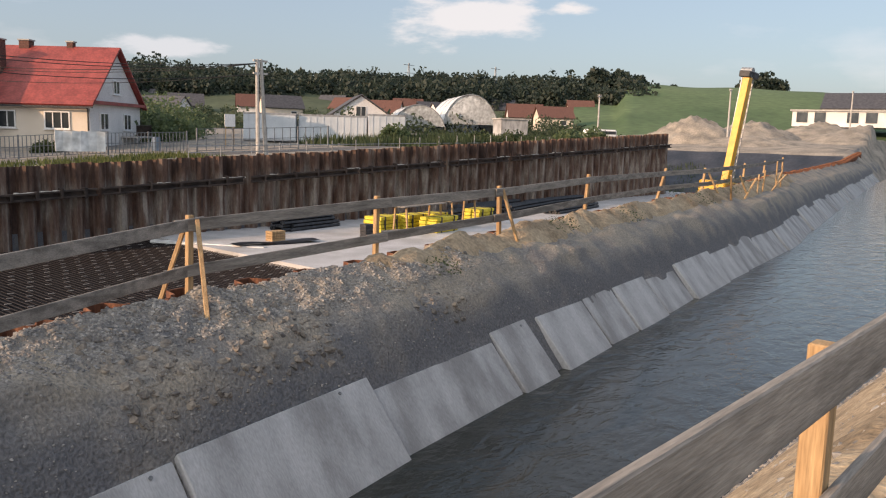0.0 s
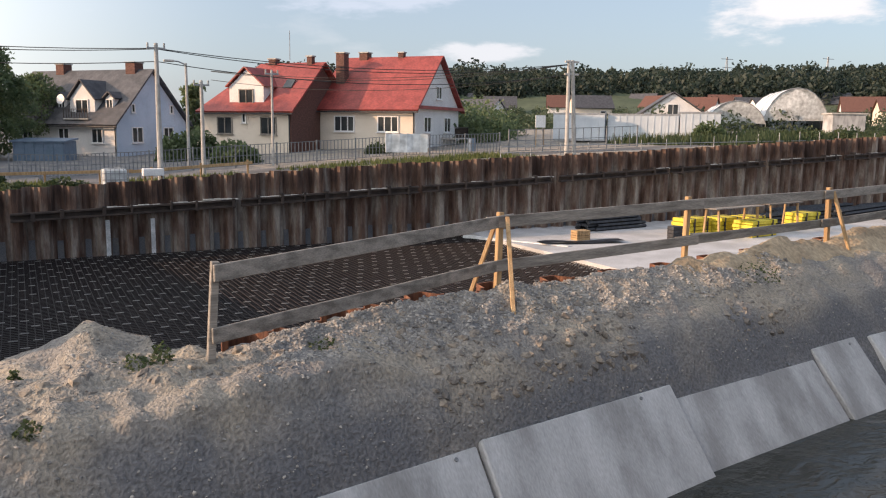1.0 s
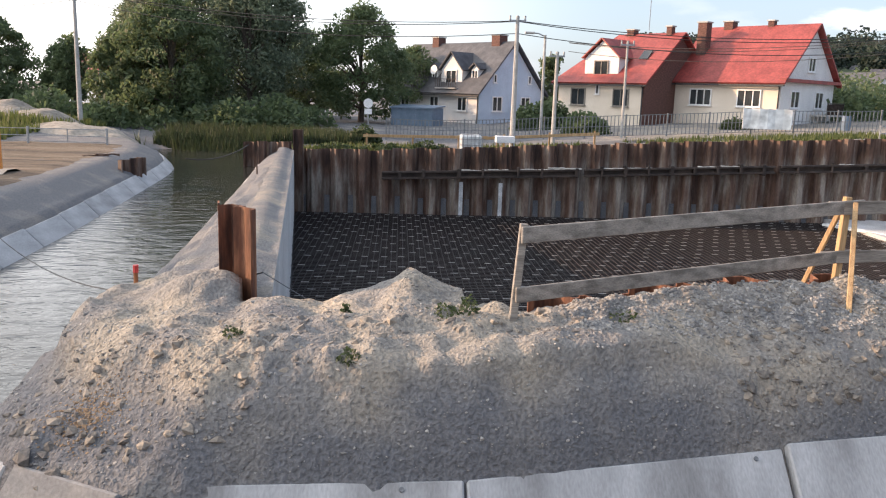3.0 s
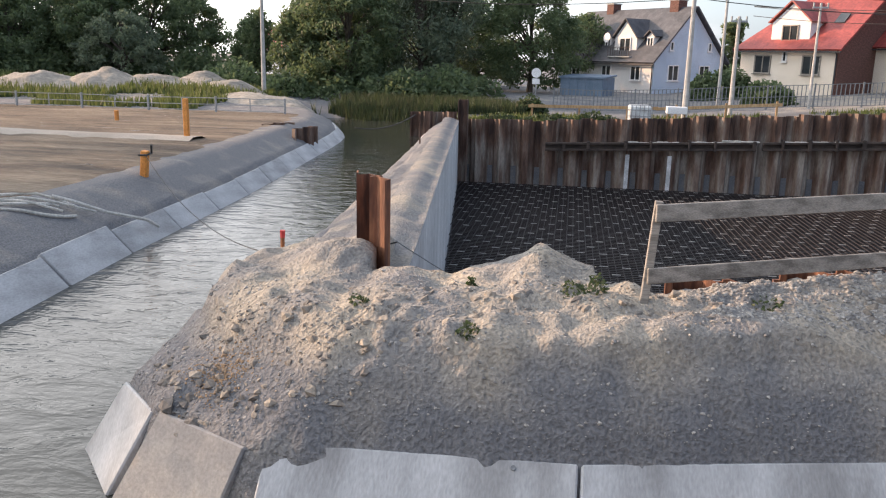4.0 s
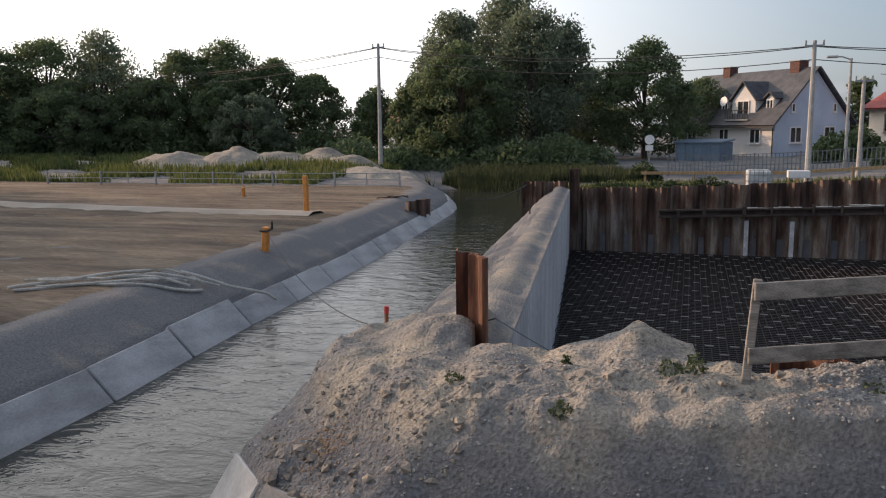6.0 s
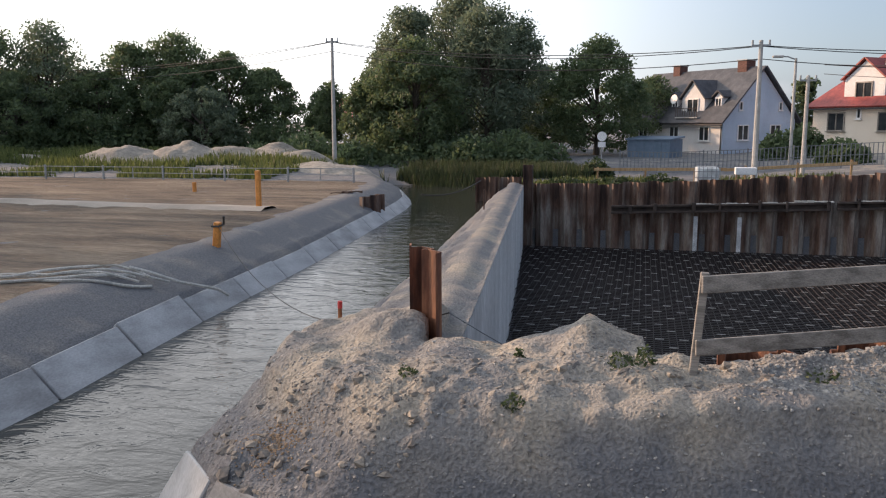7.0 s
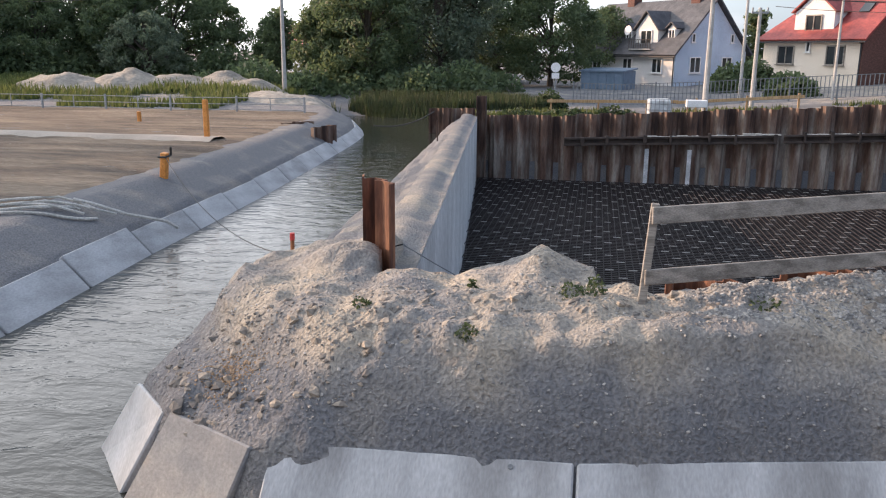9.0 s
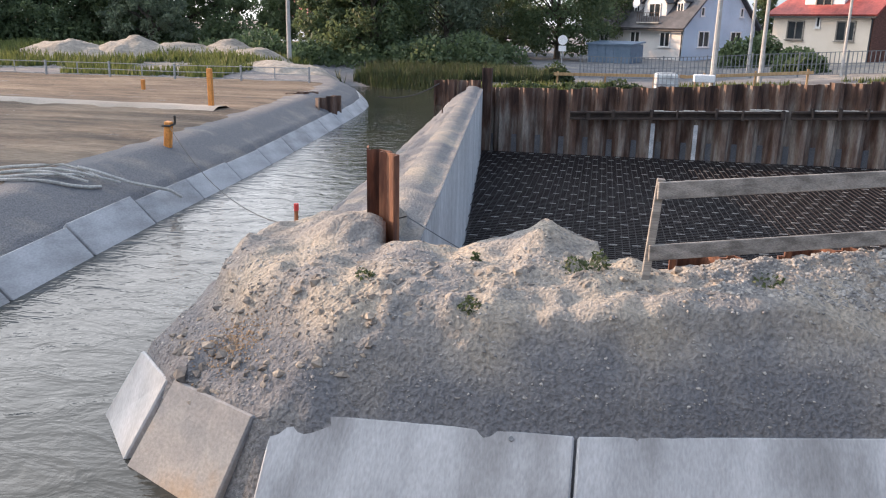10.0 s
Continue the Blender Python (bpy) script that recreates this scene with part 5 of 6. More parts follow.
hC = gable_house("house", "white house with dark slate roof and pale blue gable", (8.7, 75.7), HA, 14.0, 8.9, 1.5, 4.2, 8.75, "plaster_white", "plaster_blue", "roof_grey")
for u in (2.2, 6.1, 10.5):
    window(hC, (-u, -0.01, 1.45), *FRONT, 1.3, 1.3, 2)
for v_ in (2.4, 6.4):
    window(hC, (0.02, v_, 1.55), *GABLE, 1.35, 1.4, 2)
for v_ in (2.0, 6.9):
    window(hC, (0.02, v_, 3.9), *GABLE, 0.45, 0.8, 1)
dormer(hC, -4.3, 0.5, 2.95, 2.9, 1.7, 1.5, 3.6, "plaster_white", "roof_grey", 1.5, 1.5)
dormer(hC, -1.6, 1.0, 3.4, 1.0, 1.3, 0.4, 2.4, "plaster_white", "roof_grey", 0.8, 1.1)
dormer(hC, -7.2, 1.0, 3.4, 1.0, 1.3, 0.4, 2.4, "plaster_white", "roof_grey", 0.8, 1.1)
chimney(hC, -1.9, 4.45, 6.6, 8.0, 1.1)
chimney(hC, -10.5, 4.45, 6.6, 8.0, 1.0)
dish = part("dish", tube(bmesh.new(), [(-6.4, 0.2, 4.6), (-6.4, 0.12, 4.62), (-6.4, 0.05, 4.63)], [0.1, 0.38, 0.45], 16), M["white_paint"], hC, "white satellite dish")
bc = part("balcony", box(bmesh.new(), (2.9, 0.9, 0.12), pose(-4.3, 0.1, 2.9)), M["pole"], hC)
for i in range(10):
    part("baluster", beam(bmesh.new(), (-5.7 + 0.31 * i, -0.33, 2.95), (-5.7 + 0.31 * i, -0.33, 3.7), 0.04, 0.04), M["wale"], bc)
part("rail", beam(bmesh.new(), (-5.75, -0.33, 3.75), (-2.85, -0.33, 3.75), 0.06, 0.06), M["wale"], bc)

shed = thing("shed", "low blue-grey sheet metal shed before the white house", "shed", m=pose(2.9, 69.0, gz(2.9, 69), 0, 0, -20))
part("wall", box(bmesh.new(), (3.6, 3.0, 1.5), pose(0, 0, 0.7)), M["box_blue"], shed)
part("roof", box(bmesh.new(), (3.9, 3.3, 0.12), pose(0, 0, 1.53, 3, 0, 0)), M["box_blue"], shed)
for i in range(6):
    part("rib", box(bmesh.new(), (0.06, 0.05, 1.3), pose(-1.7 + 0.68 * i, -1.53, 0.72)), M["box_blue"], shed)


def container(x, y, ang, ln, label, m_door=True):
    t = thing("site_container", label, "container", "site containers", m=pose(x, y, gz(x, y) + 0.05, 0, 0, ang))
    part("body", box(bmesh.new(), (ln, 2.4, 2.45), pose(ln / 2, 1.2, 1.25), 0.03), M["container"], t)
    part("roof_frame", box(bmesh.new(), (ln + 0.06, 2.46, 0.16), pose(ln / 2, 1.2, 2.42)), M["steel"], t)
    part("base_frame", box(bmesh.new(), (ln + 0.06, 2.46, 0.16), pose(ln / 2, 1.2, 0.1)), M["steel"], t)
    for i in range(int(ln / 0.6)):
        part("rib", box(bmesh.new(), (0.08, 0.04, 2.2), pose(0.4 + 0.6 * i, -0.015, 1.25)), M["container"], t)
    if m_door:
        window(t, (-0.0, 1.2, 1.5), (0, -1, 0), (-1, 0, 0), 0.9, 0.9, 1)
    return t


container(44.2, 61.2, -42, 4.6, "white site container beside the utility pole")
container(48.1, 58.3, -41, 6.1, "white site office container with a small window")
container(52.8, 54.2, -41, 3.4, "white site container behind leafy shrubs", False)
bx = thing("info_board", "small white notice board on two posts", "board", m=pose(39.6, 56.5, gz(39.6, 56.5), 0, 0, -10))
part("panel", box(bmesh.new(), (0.9, 0.05, 1.0), pose(0, 0, 2.1)), M["white_paint"], bx)
for dx in (-0.35, 0.35):
    part("post", beam(bmesh.new(), (dx, 0.06, -0.2), (dx, 0.06, 2.5), 0.06, 0.06), M["wood_fresh"], bx)
bin_ = solid("barrel", tube(bmesh.new(), [(0, 0, 0), (0, 0, 0.5), (0, 0, 1.0)], [0.3, 0.33, 0.3], 14), M["box_blue"], "blue plastic barrel by the garden wall", "barrel", m=pose(32.0, 54.6, gz(32, 54.6)))


def arch_tunnel(x, y, ang, ln, r, h_, label):
    t = thing("greenhouse", label, "greenhouse", "foil tunnels", m=pose(x, y, gz(x, y), 0, 0, ang))
    prof = [(r * math.cos(math.pi * i / 12), h_ * math.sin(math.pi * i / 12)) for i in range(13)]
    bm = bmesh.new()
    rows = [[bm.verts.new((a, ln * k, b_)) for a, b_ in prof] for k in (0, 1)]
    for i in range(12):
        bm.faces.new((rows[0][i], rows[0][i + 1], rows[1][i + 1], rows[1][i]))
    part("film", bm, M["film"], t, smooth=True)
    for k in range(4):
        part("hoop", tube(bmesh.new(), [(a, ln * k / 3, b_) for a, b_ in prof], 0.08, 5), M["steel"], t)
    part("front", raw_part([(a, 0.1, b_) for a, b_ in prof[1:12]]), M["film"], t)
    part("back", raw_part([(a, ln * 0.98, b_) for a, b_ in prof]), M["film"], t)
    return t


def raw_part(pts):
    bm = bmesh.new()
    bm.faces.new([bm.verts.new(p) for p in pts])
    bmesh.ops.solidify(bm, geom=bm.faces[:], thickness=0.05)
    return bm


arch_tunnel(110.3, 101.2, -40, 16, 5.0, 5.2, "white foil greenhouse tunnel with an open front")
arch_tunnel(118.3, 95.6, -40, 18, 5.4, 7.4, "large white foil greenhouse tunnel")
hut = thing("hut", "pale grey block hut beside the greenhouses", "hut", m=pose(77, 56.0, gz(77, 56), 0, 0, -35))
part("wall", box(bmesh.new(), (3.2, 3.0, 2.5), pose(0, 0, 1.2), 0.03), M["concrete"], hut)
part("roof", box(bmesh.new(), (3.5, 3.3, 0.15), pose(0, 0, 2.5)), M["pole"], hut)
van = thing("van", "small white van parked beyond the wall", "van", m=pose(104, 60, gz(104, 60) + 0.1, 0, 0, -30))
part("body", box(bmesh.new(), (4.6, 1.9, 1.7), pose(0, 0, 1.25), 0.22), M["white_paint"], van)
part("windscreen", box(bmesh.new(), (2.4, 1.94, 0.5), pose(0.9, 0, 1.65), 0.05), M["glass"], van)
for dx in (-1.4, 1.4):
    for dy in (-0.9, 0.9):
        part("wheel", tube(bmesh.new(), [(dx, dy - 0.1, 0.35), (dx, dy + 0.1, 0.35)], 0.35, 14), M["tyre"], van)

# white gabled house and the village on the slope
wh = gable_house("house", "white unfinished house with a dark roof", (94.6, 106.6), -126.0, 11.0, 9.5, 3.0, 7.0, 10.2, "plaster_white", "plaster_white", "roof_grey")
window(wh, (0.02, 4.7, 4.2), *GABLE, 1.8, 2.4, 2)
for v_ in (2.2, 4.7, 7.4):
    window(wh, (0.02, v_, 1.4), *GABLE, 1.2, 1.4, 1)
rv = random.Random(12)
for i in range(16):
    a = radians(29 + 2.05 * i + rv.uniform(-0.6, 0.6))
    dd = rv.uniform(225, 300) if i % 3 else rv.uniform(300, 330)
    hx, hy = 1 + dd * math.sin(a), dd * math.cos(a)
    z = 3.2 + (dd - 190) * 0.058
    w_, l_ = rv.uniform(8, 10), rv.uniform(9, 13)
    hh = gable_house("house", "distant village house with a pitched roof", (hx, hy), rv.uniform(-90, -20), l_, w_, z, z + rv.uniform(2.8, 3.8), z + rv.uniform(6.4, 7.8),
                     rv.choice(("plaster_white", "plaster_cream", "plaster_white")), "plaster_white", rv.choice(("brick", "roof_grey", "roof_grey", "brick", "roof_grey")), group="village houses")
    for v_ in (2.5, 5.8):
        window(hh, (0.02, v_, 2.0), *GABLE, 1.5, 1.5, 1)
    window(hh, (-3, -0.01, 2.0), *FRONT, 1.8, 1.5, 1)

block = thing("unfinished_building", "long white unfinished building with dark panels as shaded openings", "building", m=pose(188, 62, 9.2, 0, 0, -76))
part("wall", box(bmesh.new(), (34, 10, 3.4), pose(18, 5, 0.4)), M["plaster_white"], block)
part("roof", box(bmesh.new(), (35, 11, 0.3), pose(18, 5, 2.2)), M["pole"], block)
# dark solid panels stand in for the shade inside the openings
for i in range(7):
    part("opening_shade_panel", box(bmesh.new(), (2.2, 0.3, 2.2), pose(3.0 + 5.0 * i - 1.4 * (i % 2), -0.02, 0.7)), M["glass"], block)
far_roof = gable_house("house", "large building with a grey roof behind the site", (222, 40), -80, 24, 16, 9, 13, 17, "plaster_white", "plaster_white", "roof_grey")


# ---- hills on the horizon ----
def hill(name, a0, a1, d0, d1, top, mat, label, seed, rows=14, cols=60):
    """A ridge between two bearings; its height follows top(u)."""
    vv_, ff_ = [], []
    for j in range(rows):
        v_ = j / (rows - 1)
        for i in range(cols):
            u = i / (cols - 1)
            a = radians(a0 + (a1 - a0) * u)
            d = d0 + (d1 - d0) * v_
            z = 1.0 + top(u) * step(0, 1, v_) + 1.2 * noise.noise(Vector((u * 9, v_ * 3, seed)))
            vv_.append((d * math.sin(a), d * math.cos(a), float(z)))
    for j in range(rows - 1):
        for i in range(cols - 1):
            o = j * cols + i
            ff_.append((o, o + 1, o + cols + 1, o + cols))
    return tagged(new(name, raw(name, vv_, ff_, M[mat], True)), label, "hill", kind="structure")


hill("hill", 18, 75, 190, 430, lambda u: 24 + 3 * math.sin(u * 5), "meadow_far", "wooded hill slope behind the village", 1.5)
hill("hill", 58, 92, 150, 420, lambda u: 27 + 2.0 * math.sin(u * 6 + 1) - 6 * (u < 0.1), "field", "broad green field on a low hill", 3.5)


def clumps(name, centres, mat, label, cat, per, size, seed, kind="stuff"):
    """Leaf clumps round the centres (x, y, z, radius, height), as one mesh of many small leaves."""
    r = np.random.RandomState(seed)
    vs_, fs_ = [], []
    for (cx, cy, cz, rad, hgt) in centres:
        p = r.normal(size=(per, 3))
        p /= np.linalg.norm(p, axis=1)[:, None]
        p *= (0.55 + 0.5 * r.rand(per, 1))
        q = np.stack([cx + p[:, 0] * rad, cy + p[:, 1] * rad, cz + np.abs(p[:, 2]) * hgt], 1)
        a, b2 = r.normal(size=(per, 3)), r.normal(size=(per, 3))
        a /= np.linalg.norm(a, axis=1)[:, None]
        b2 -= (b2 * a).sum(1)[:, None] * a
        b2 /= np.linalg.norm(b2, axis=1)[:, None]
        s = size * (0.6 + 0.8 * r.rand(per, 1))
        o = len(vs_)
        quad = np.stack([q - a * s - b2 * s * 0.5, q + a * s - b2 * s * 0.5, q + a * s * 0.8 + b2 * s * 0.5, q - a * s * 0.8 + b2 * s * 0.5], 1).reshape(-1, 3)
        vs_.extend(quad.tolist())
        fs_.extend([(o + 4 * i, o + 4 * i + 1, o + 4 * i + 2, o + 4 * i + 3) for i in range(per)])
    return tagged(new(name, raw(name, vs_, fs_, M[mat])), label, cat, kind=kind)


rf = np.random.RandomState(4)
cs = []
for i in range(620):
    a, d = radians(rf.uniform(15, 63)), rf.uniform(320, 440)
    v_ = np.clip((d - 190) / 240, 0, 1)
    z = 1 + 24 * float(step(0, 1, v_))
    cs.append((d * math.sin(a), d * math.cos(a), z - 2, rf.uniform(5, 9), rf.uniform(7, 12) * (1.25 if rf.rand() < 0.12 else 1)))
clumps("forest", cs, "forest", "dark forest along the ridge", "forest", 330, 0.75, 6)
cs = []
for i in range(170):
    a, d = radians(rf.uniform(15, 60)), rf.uniform(140, 300)
    cs.append((d * math.sin(a), d * math.cos(a), 2.0 + max(0, d - 190) * 0.04, rf.uniform(2.4, 5.0), rf.uniform(3.0, 6.6)))
clumps("garden_trees", cs, "leaf_far", "green garden trees and bushes between the houses", "trees", 420, 0.28, 7)
cs = []
for a, d, s in ((59.5, 360, 6), (61, 365, 5.5), (62.2, 370, 4), (64.5, 415, 3), (69.2, 412, 6), (70.0, 410, 9), (70.9, 410, 6)):
    cs.append((d * math.sin(radians(a)), d * math.cos(radians(a)), 27, s, s * 1.1))
clumps("hilltop_trees", cs, "forest", "small dark groves on the hilltop", "trees", 420, 1.0, 8)
for i, (a, d, h_) in enumerate(((46.5, 430, 32), (52.5, 440, 32), (58.8, 450, 30))):
    t = thing("pylon", "distant lattice power pylon on the ridge", "pylon", "pylons", m=pose(d * math.sin(radians(a)), d * math.cos(radians(a)), 16))
    for dx in (-1.2, 1.2):
        part("leg", beam(bmesh.new(), (dx * 1.4, 0, 0), (dx * 0.2, 0, h_ - 8), 0.3, 0.3), M["steel"], t)
    for zz, w_ in ((h_ - 9, 8), (h_ - 13, 6)):
        part("arm", beam(bmesh.new(), (-w_ / 2, 0, zz), (w_ / 2, 0, zz), 0.25, 0.25), M["steel"], t)


# ---- sand heaps ----
def heap(x, y, rx, ry, h_, seed, label):
    n_ = 26
    vv_, ff_ = [], []
    for j in range(n_ + 1):
        for i in range(n_ + 1):
            u, v_ = i / n_ * 2 - 1, j / n_ * 2 - 1
            d = math.hypot(u, v_)
            px, py = x + u * rx, y + v_ * ry
            z = gz(px, py) - 0.15 + h_ * max(0, 1 - d) ** 0.8 * (1 + 0.35 * noise.noise(Vector((px * 0.7, py * 0.7, seed)))) + 0.12 * noise.noise(Vector((px * 2, py * 2, seed)))
            vv_.append((px, py, z if d < 1 else gz(px, py) - 0.2))
    for j in range(n_):
        for i in range(n_):
            o = j * (n_ + 1) + i
            ff_.append((o, o + 1, o + n_ + 2, o + n_ + 1))
    return tagged(new("sand_mound", raw("sand_mound", vv_, ff_, M["sand_pale"], True)), label, "sand heap", "sand heaps")


for i, (x, y, rx, ry, h_) in enumerate(((-32.5, 49, 4.2, 3, 1.5), (-29, 50.5, 3.2, 3, 1.7), (-26, 51.8, 3.4, 3, 1.2), (-23, 53, 3.2, 3, 1.3), (-20.2, 51.8, 2.6, 2.4, 1.3), (-16.5, 47, 3.5, 3, 0.9))):
    heap(x, y, rx, ry, h_ * 0.8, i, "dumped heap of pale sand on the plain")
for i, (x, y, rx, ry, h_) in enumerate(((122, 54, 9, 8, 4.2), (135, 50, 12, 8, 3.4), (150, 44, 14, 9, 3.0), (140, 34, 14, 9, 2.6), (118, 44, 8, 8, 1.6))):
    heap(x, y, rx, ry, h_, 10 + i, "large heap of pale gravel at the site's edge")
for (x, y, h_) in ((100, 58, 9.0), (118, 47, 8.0), (150, 39, 8.0)):
    tall_pole(x, y, gz(x, y) + h_, "distant thin utility pole")


def strip(name, pts, w_, mat, label, lift=0.015):
    vv_, ff_ = [], []
    for i, (x, y) in enumerate(pts):
        a, b_ = pts[max(i - 1, 0)], pts[min(i + 1, len(pts) - 1)]
        d = Vector((b_[0] - a[0], b_[1] - a[1], 0)).normalized()
        for s in (-1, -0.33, 0.33, 1):
            px, py = x - d.y * w_ / 2 * s, y + d.x * w_ / 2 * s
            vv_.append((px, py, gz(px, py) + (lift if abs(s) < 1 else -0.06)))
    for i in range(len(pts) - 1):
        for k in range(3):
            o = i * 4 + k
            ff_.append((o, o + 1, o + 5, o + 4))
    return tagged(new(name, raw(name, vv_, ff_, M[mat], True)), label, "road", kind="structure")


strip("road_dirt", [(-70 + i * 1.0, 28.6 - 0.03 * i + 0.4 * math.sin(i * 0.2)) for i in range(60)], 1.9, "road", "pale dusty site track across the bare plain", 0.12)
strip("road", [(-8 + i * 1.2, 49.3 - 0.045 * i) for i in range(70)], 4.0, "asphalt", "grey asphalt street behind the verge", 0.07)


sx, sy = axis((103.5, 135, 1.5), (135, 230, 5)), axis((24, 76, 1.6), (76, 78, 2))
SX, SY = np.meshgrid(sx, sy)
si = np.arange(SX.size).reshape(SX.shape)
sq = np.stack([si[:-1, :-1], si[:-1, 1:], si[1:, 1:], si[1:, :-1]], -1).reshape(-1, 4)
tagged(new("ground_sand", raw("ground_sand", np.stack([SX, SY, height(SX, SY) + 0.08], -1).reshape(-1, 3).tolist(), sq.tolist(), M["sand_pale"], True)), "pale levelled sand beyond the end of the pit", "sand", kind="structure")


# ---- trees ----
def tree(label, x, y, hgt, wid, seed, mat="leaf", leaves=9000, leaf=0.17, trunk=0.3, low=0.1, nclump=150):
    """A tapered trunk with limbs and a crown of many small leaves in uneven clumps."""
    r = np.random.RandomState(seed)
    z0 = gz(x, y)
    leaves = int(leaves * 1.35)
    t = thing("tree", label, "tree", "trees", m=pose(x, y, z0))
    bm = bmesh.new()
    tube(bm, [(0, 0, -0.3), (0.1, 0.05, hgt * 0.3), (-0.1, 0.1, hgt * 0.6), (0.05, 0, hgt * 0.9)], [trunk, trunk * 0.75, trunk * 0.4, 0.03], 8)
    cc = []
    for i in range(nclump):
        zz = low + (1 - low) * r.rand() ** 0.85
        prof = math.sin(math.pi * min(1, (zz - low) / (1 - low) * 0.85 + 0.15)) ** 0.6
        a, rad = r.rand() * 6.283, wid / 2 * prof * (0.25 + 0.75 * r.rand() ** 0.5)
        c = (rad * math.cos(a), rad * math.sin(a), zz * hgt * (0.94 + 0.08 * r.rand()))
        cc.append(c)
        if i % 5 == 0:
            zb = hgt * max(0.12, zz * 0.55)
            tube(bm, [(0, 0, zb), (c[0] * 0.5, c[1] * 0.5, (zb + c[2]) / 2 + 0.2), c], [trunk * 0.35, trunk * 0.2, 0.02], 5)
    part("trunk", bm, M["bark"], t)
    cc = np.array(cc)
    k = r.randint(0, nclump, leaves)
    cs_ = hgt * 0.043 * (0.7 + 0.8 * r.rand(nclump))
    g_ = r.normal(size=(leaves, 3))
    g_ /= np.maximum(1, np.linalg.norm(g_, axis=1) / 1.75)[:, None]
    p = cc[k] + g_ * cs_[k][:, None] * np.array((1.15, 1.15, 0.85))
    a = r.normal(size=(leaves, 3))
    a /= np.linalg.norm(a, axis=1)[:, None]
    b2 = r.normal(size=(leaves, 3))
    b2 -= (b2 * a).sum(1)[:, None] * a
    b2 /= np.linalg.norm(b2, axis=1)[:, None]
    s = leaf * (0.6 + 0.8 * r.rand(leaves, 1))
    quad = np.stack([p - a * s, p - b2 * s * 0.42, p + a * s, p + b2 * s * 0.42], 1).reshape(-1, 3)
    o = np.arange(leaves)[:, None] * 4 + np.arange(4)
    cr = new("crown", raw("crown", quad.tolist(), o.tolist(), M[mat]))
    cr.parent = t
    return t


def at75(px):
    return -24.4 + (px - 520) * 0.0493


for i, (px, yy, h_, w_, mt, lv) in enumerate(((605, 70, 9.6, 5.4, "leaf_grey", 11000), (655, 68, 12.4, 6.2, "leaf_grey", 12000), (730, 72, 14.4, 8.0, "leaf_grey", 14000), (800, 66, 12.2, 6.5, "leaf_grey", 11000),
                                              (700, 62, 9.0, 8.0, "leaf", 11000), (625, 63, 6.6, 5.2, "leaf", 9000), (840, 70, 11.2, 5.0, "leaf_grey", 7000), (860, 78, 6.5, 6.0, "leaf", 7000))):
    tree("tall grey-green willow on the river bank" if mt == "leaf_grey" else "dense green tree on the river bank", at75(px), yy, h_, w_, 100 + i, mt, lv, low=0.04)
tree("round-crowned green tree by the road", -2.0, 72, 9.4, 8.6, 120, "leaf", 15000, low=0.08)
tree("dark green tree behind the shed", 2.8, 84, 7.0, 6.0, 121, "leaf", 5000)
for i, (x, y, h_, w_, mt, lv) in enumerate(((-66, 56, 10.5, 8, "leaf", 8000), (-60, 60, 10.8, 7, "leaf", 9000), (-56, 63, 11.5, 7, "leaf", 9000), (-52, 65.5, 11.8, 6.5, "leaf_grey", 5500), (-49.5, 68, 7.5, 6.5, "leaf", 7000),
                                            (-46, 70, 10.4, 6.5, "leaf", 9000), (-42.5, 72, 11.4, 7, "leaf", 10000), (-38.5, 74.5, 9.5, 7, "leaf", 9000), (-35, 76, 8.2, 6, "leaf", 8000), (-58, 66, 8.0, 9, "leaf", 8000),
                                            (-47, 66, 7.2, 7, "leaf", 7000), (-40, 69, 7.6, 7, "leaf", 8000), (-52, 61, 7.0, 8, "leaf", 8000), (-62, 64, 8.5, 8, "leaf", 7000), (-36.5, 66, 5.6, 6.0, "leaf_grey", 7000),
                                            # three behind the willows added to shade the house; five unseen westward
                                            (-14, 86, 11, 8, "leaf", 5000), (-8, 84, 9, 7, "leaf", 5000), (-21, 88, 10, 8, "leaf", 5000), (-75, 50, 11, 9, "leaf", 6000), (-83, 42, 10, 9, "leaf", 5000), (-88, 33, 10, 9, "leaf", 5000), (-92, 24, 10, 9, "leaf", 5000), (-92, 15, 9, 9, "leaf", 5000),
                                            # first four added tall, out of view, to keep sun off the spit
                                            (-61, 36, 19, 8, "leaf", 8000), (-60, 29.5, 19.6, 8, "leaf", 8000), (-60, 23.5, 20, 8, "leaf", 8000), (-62, 17.5, 18, 7, "leaf", 8000), (-55, 70, 10.5, 7, "leaf", 7000), (-44, 75, 9.5, 7, "leaf", 7000), (-69, 60, 10.5, 8, "leaf", 7000))):
    tree("dark leafy tree of the wood, unseen ones added for shade", x, y, h_ * 0.93, w_ * 1.3, 200 + i, mt, int(lv * 1.15), low=0.03)


tree("thin dark spruce behind the houses", 16.9, 84, 6.2, 3.6, 401, "leaf", 2600, leaf=0.24, trunk=0.14, nclump=46)
tree("dark spruce beside the far house", -26.5, 72, 5.8, 3.0, 402, "leaf", 3500)
tree("dark spruce beside the far house", -28.4, 74, 5.2, 3.0, 403, "leaf", 3500)
gable_house("house", "far white house with a red roof between trees", (-29.5, 86), -40, 8, 7, 1.2, 4.6, 6.8, "plaster_blue", "plaster_blue", "roof_red")
gable_house("house", "far house with a grey roof between trees", (-21, 96), -45, 9, 9, 1.2, 5.5, 9.5, "plaster_white", "plaster_white", "pole")


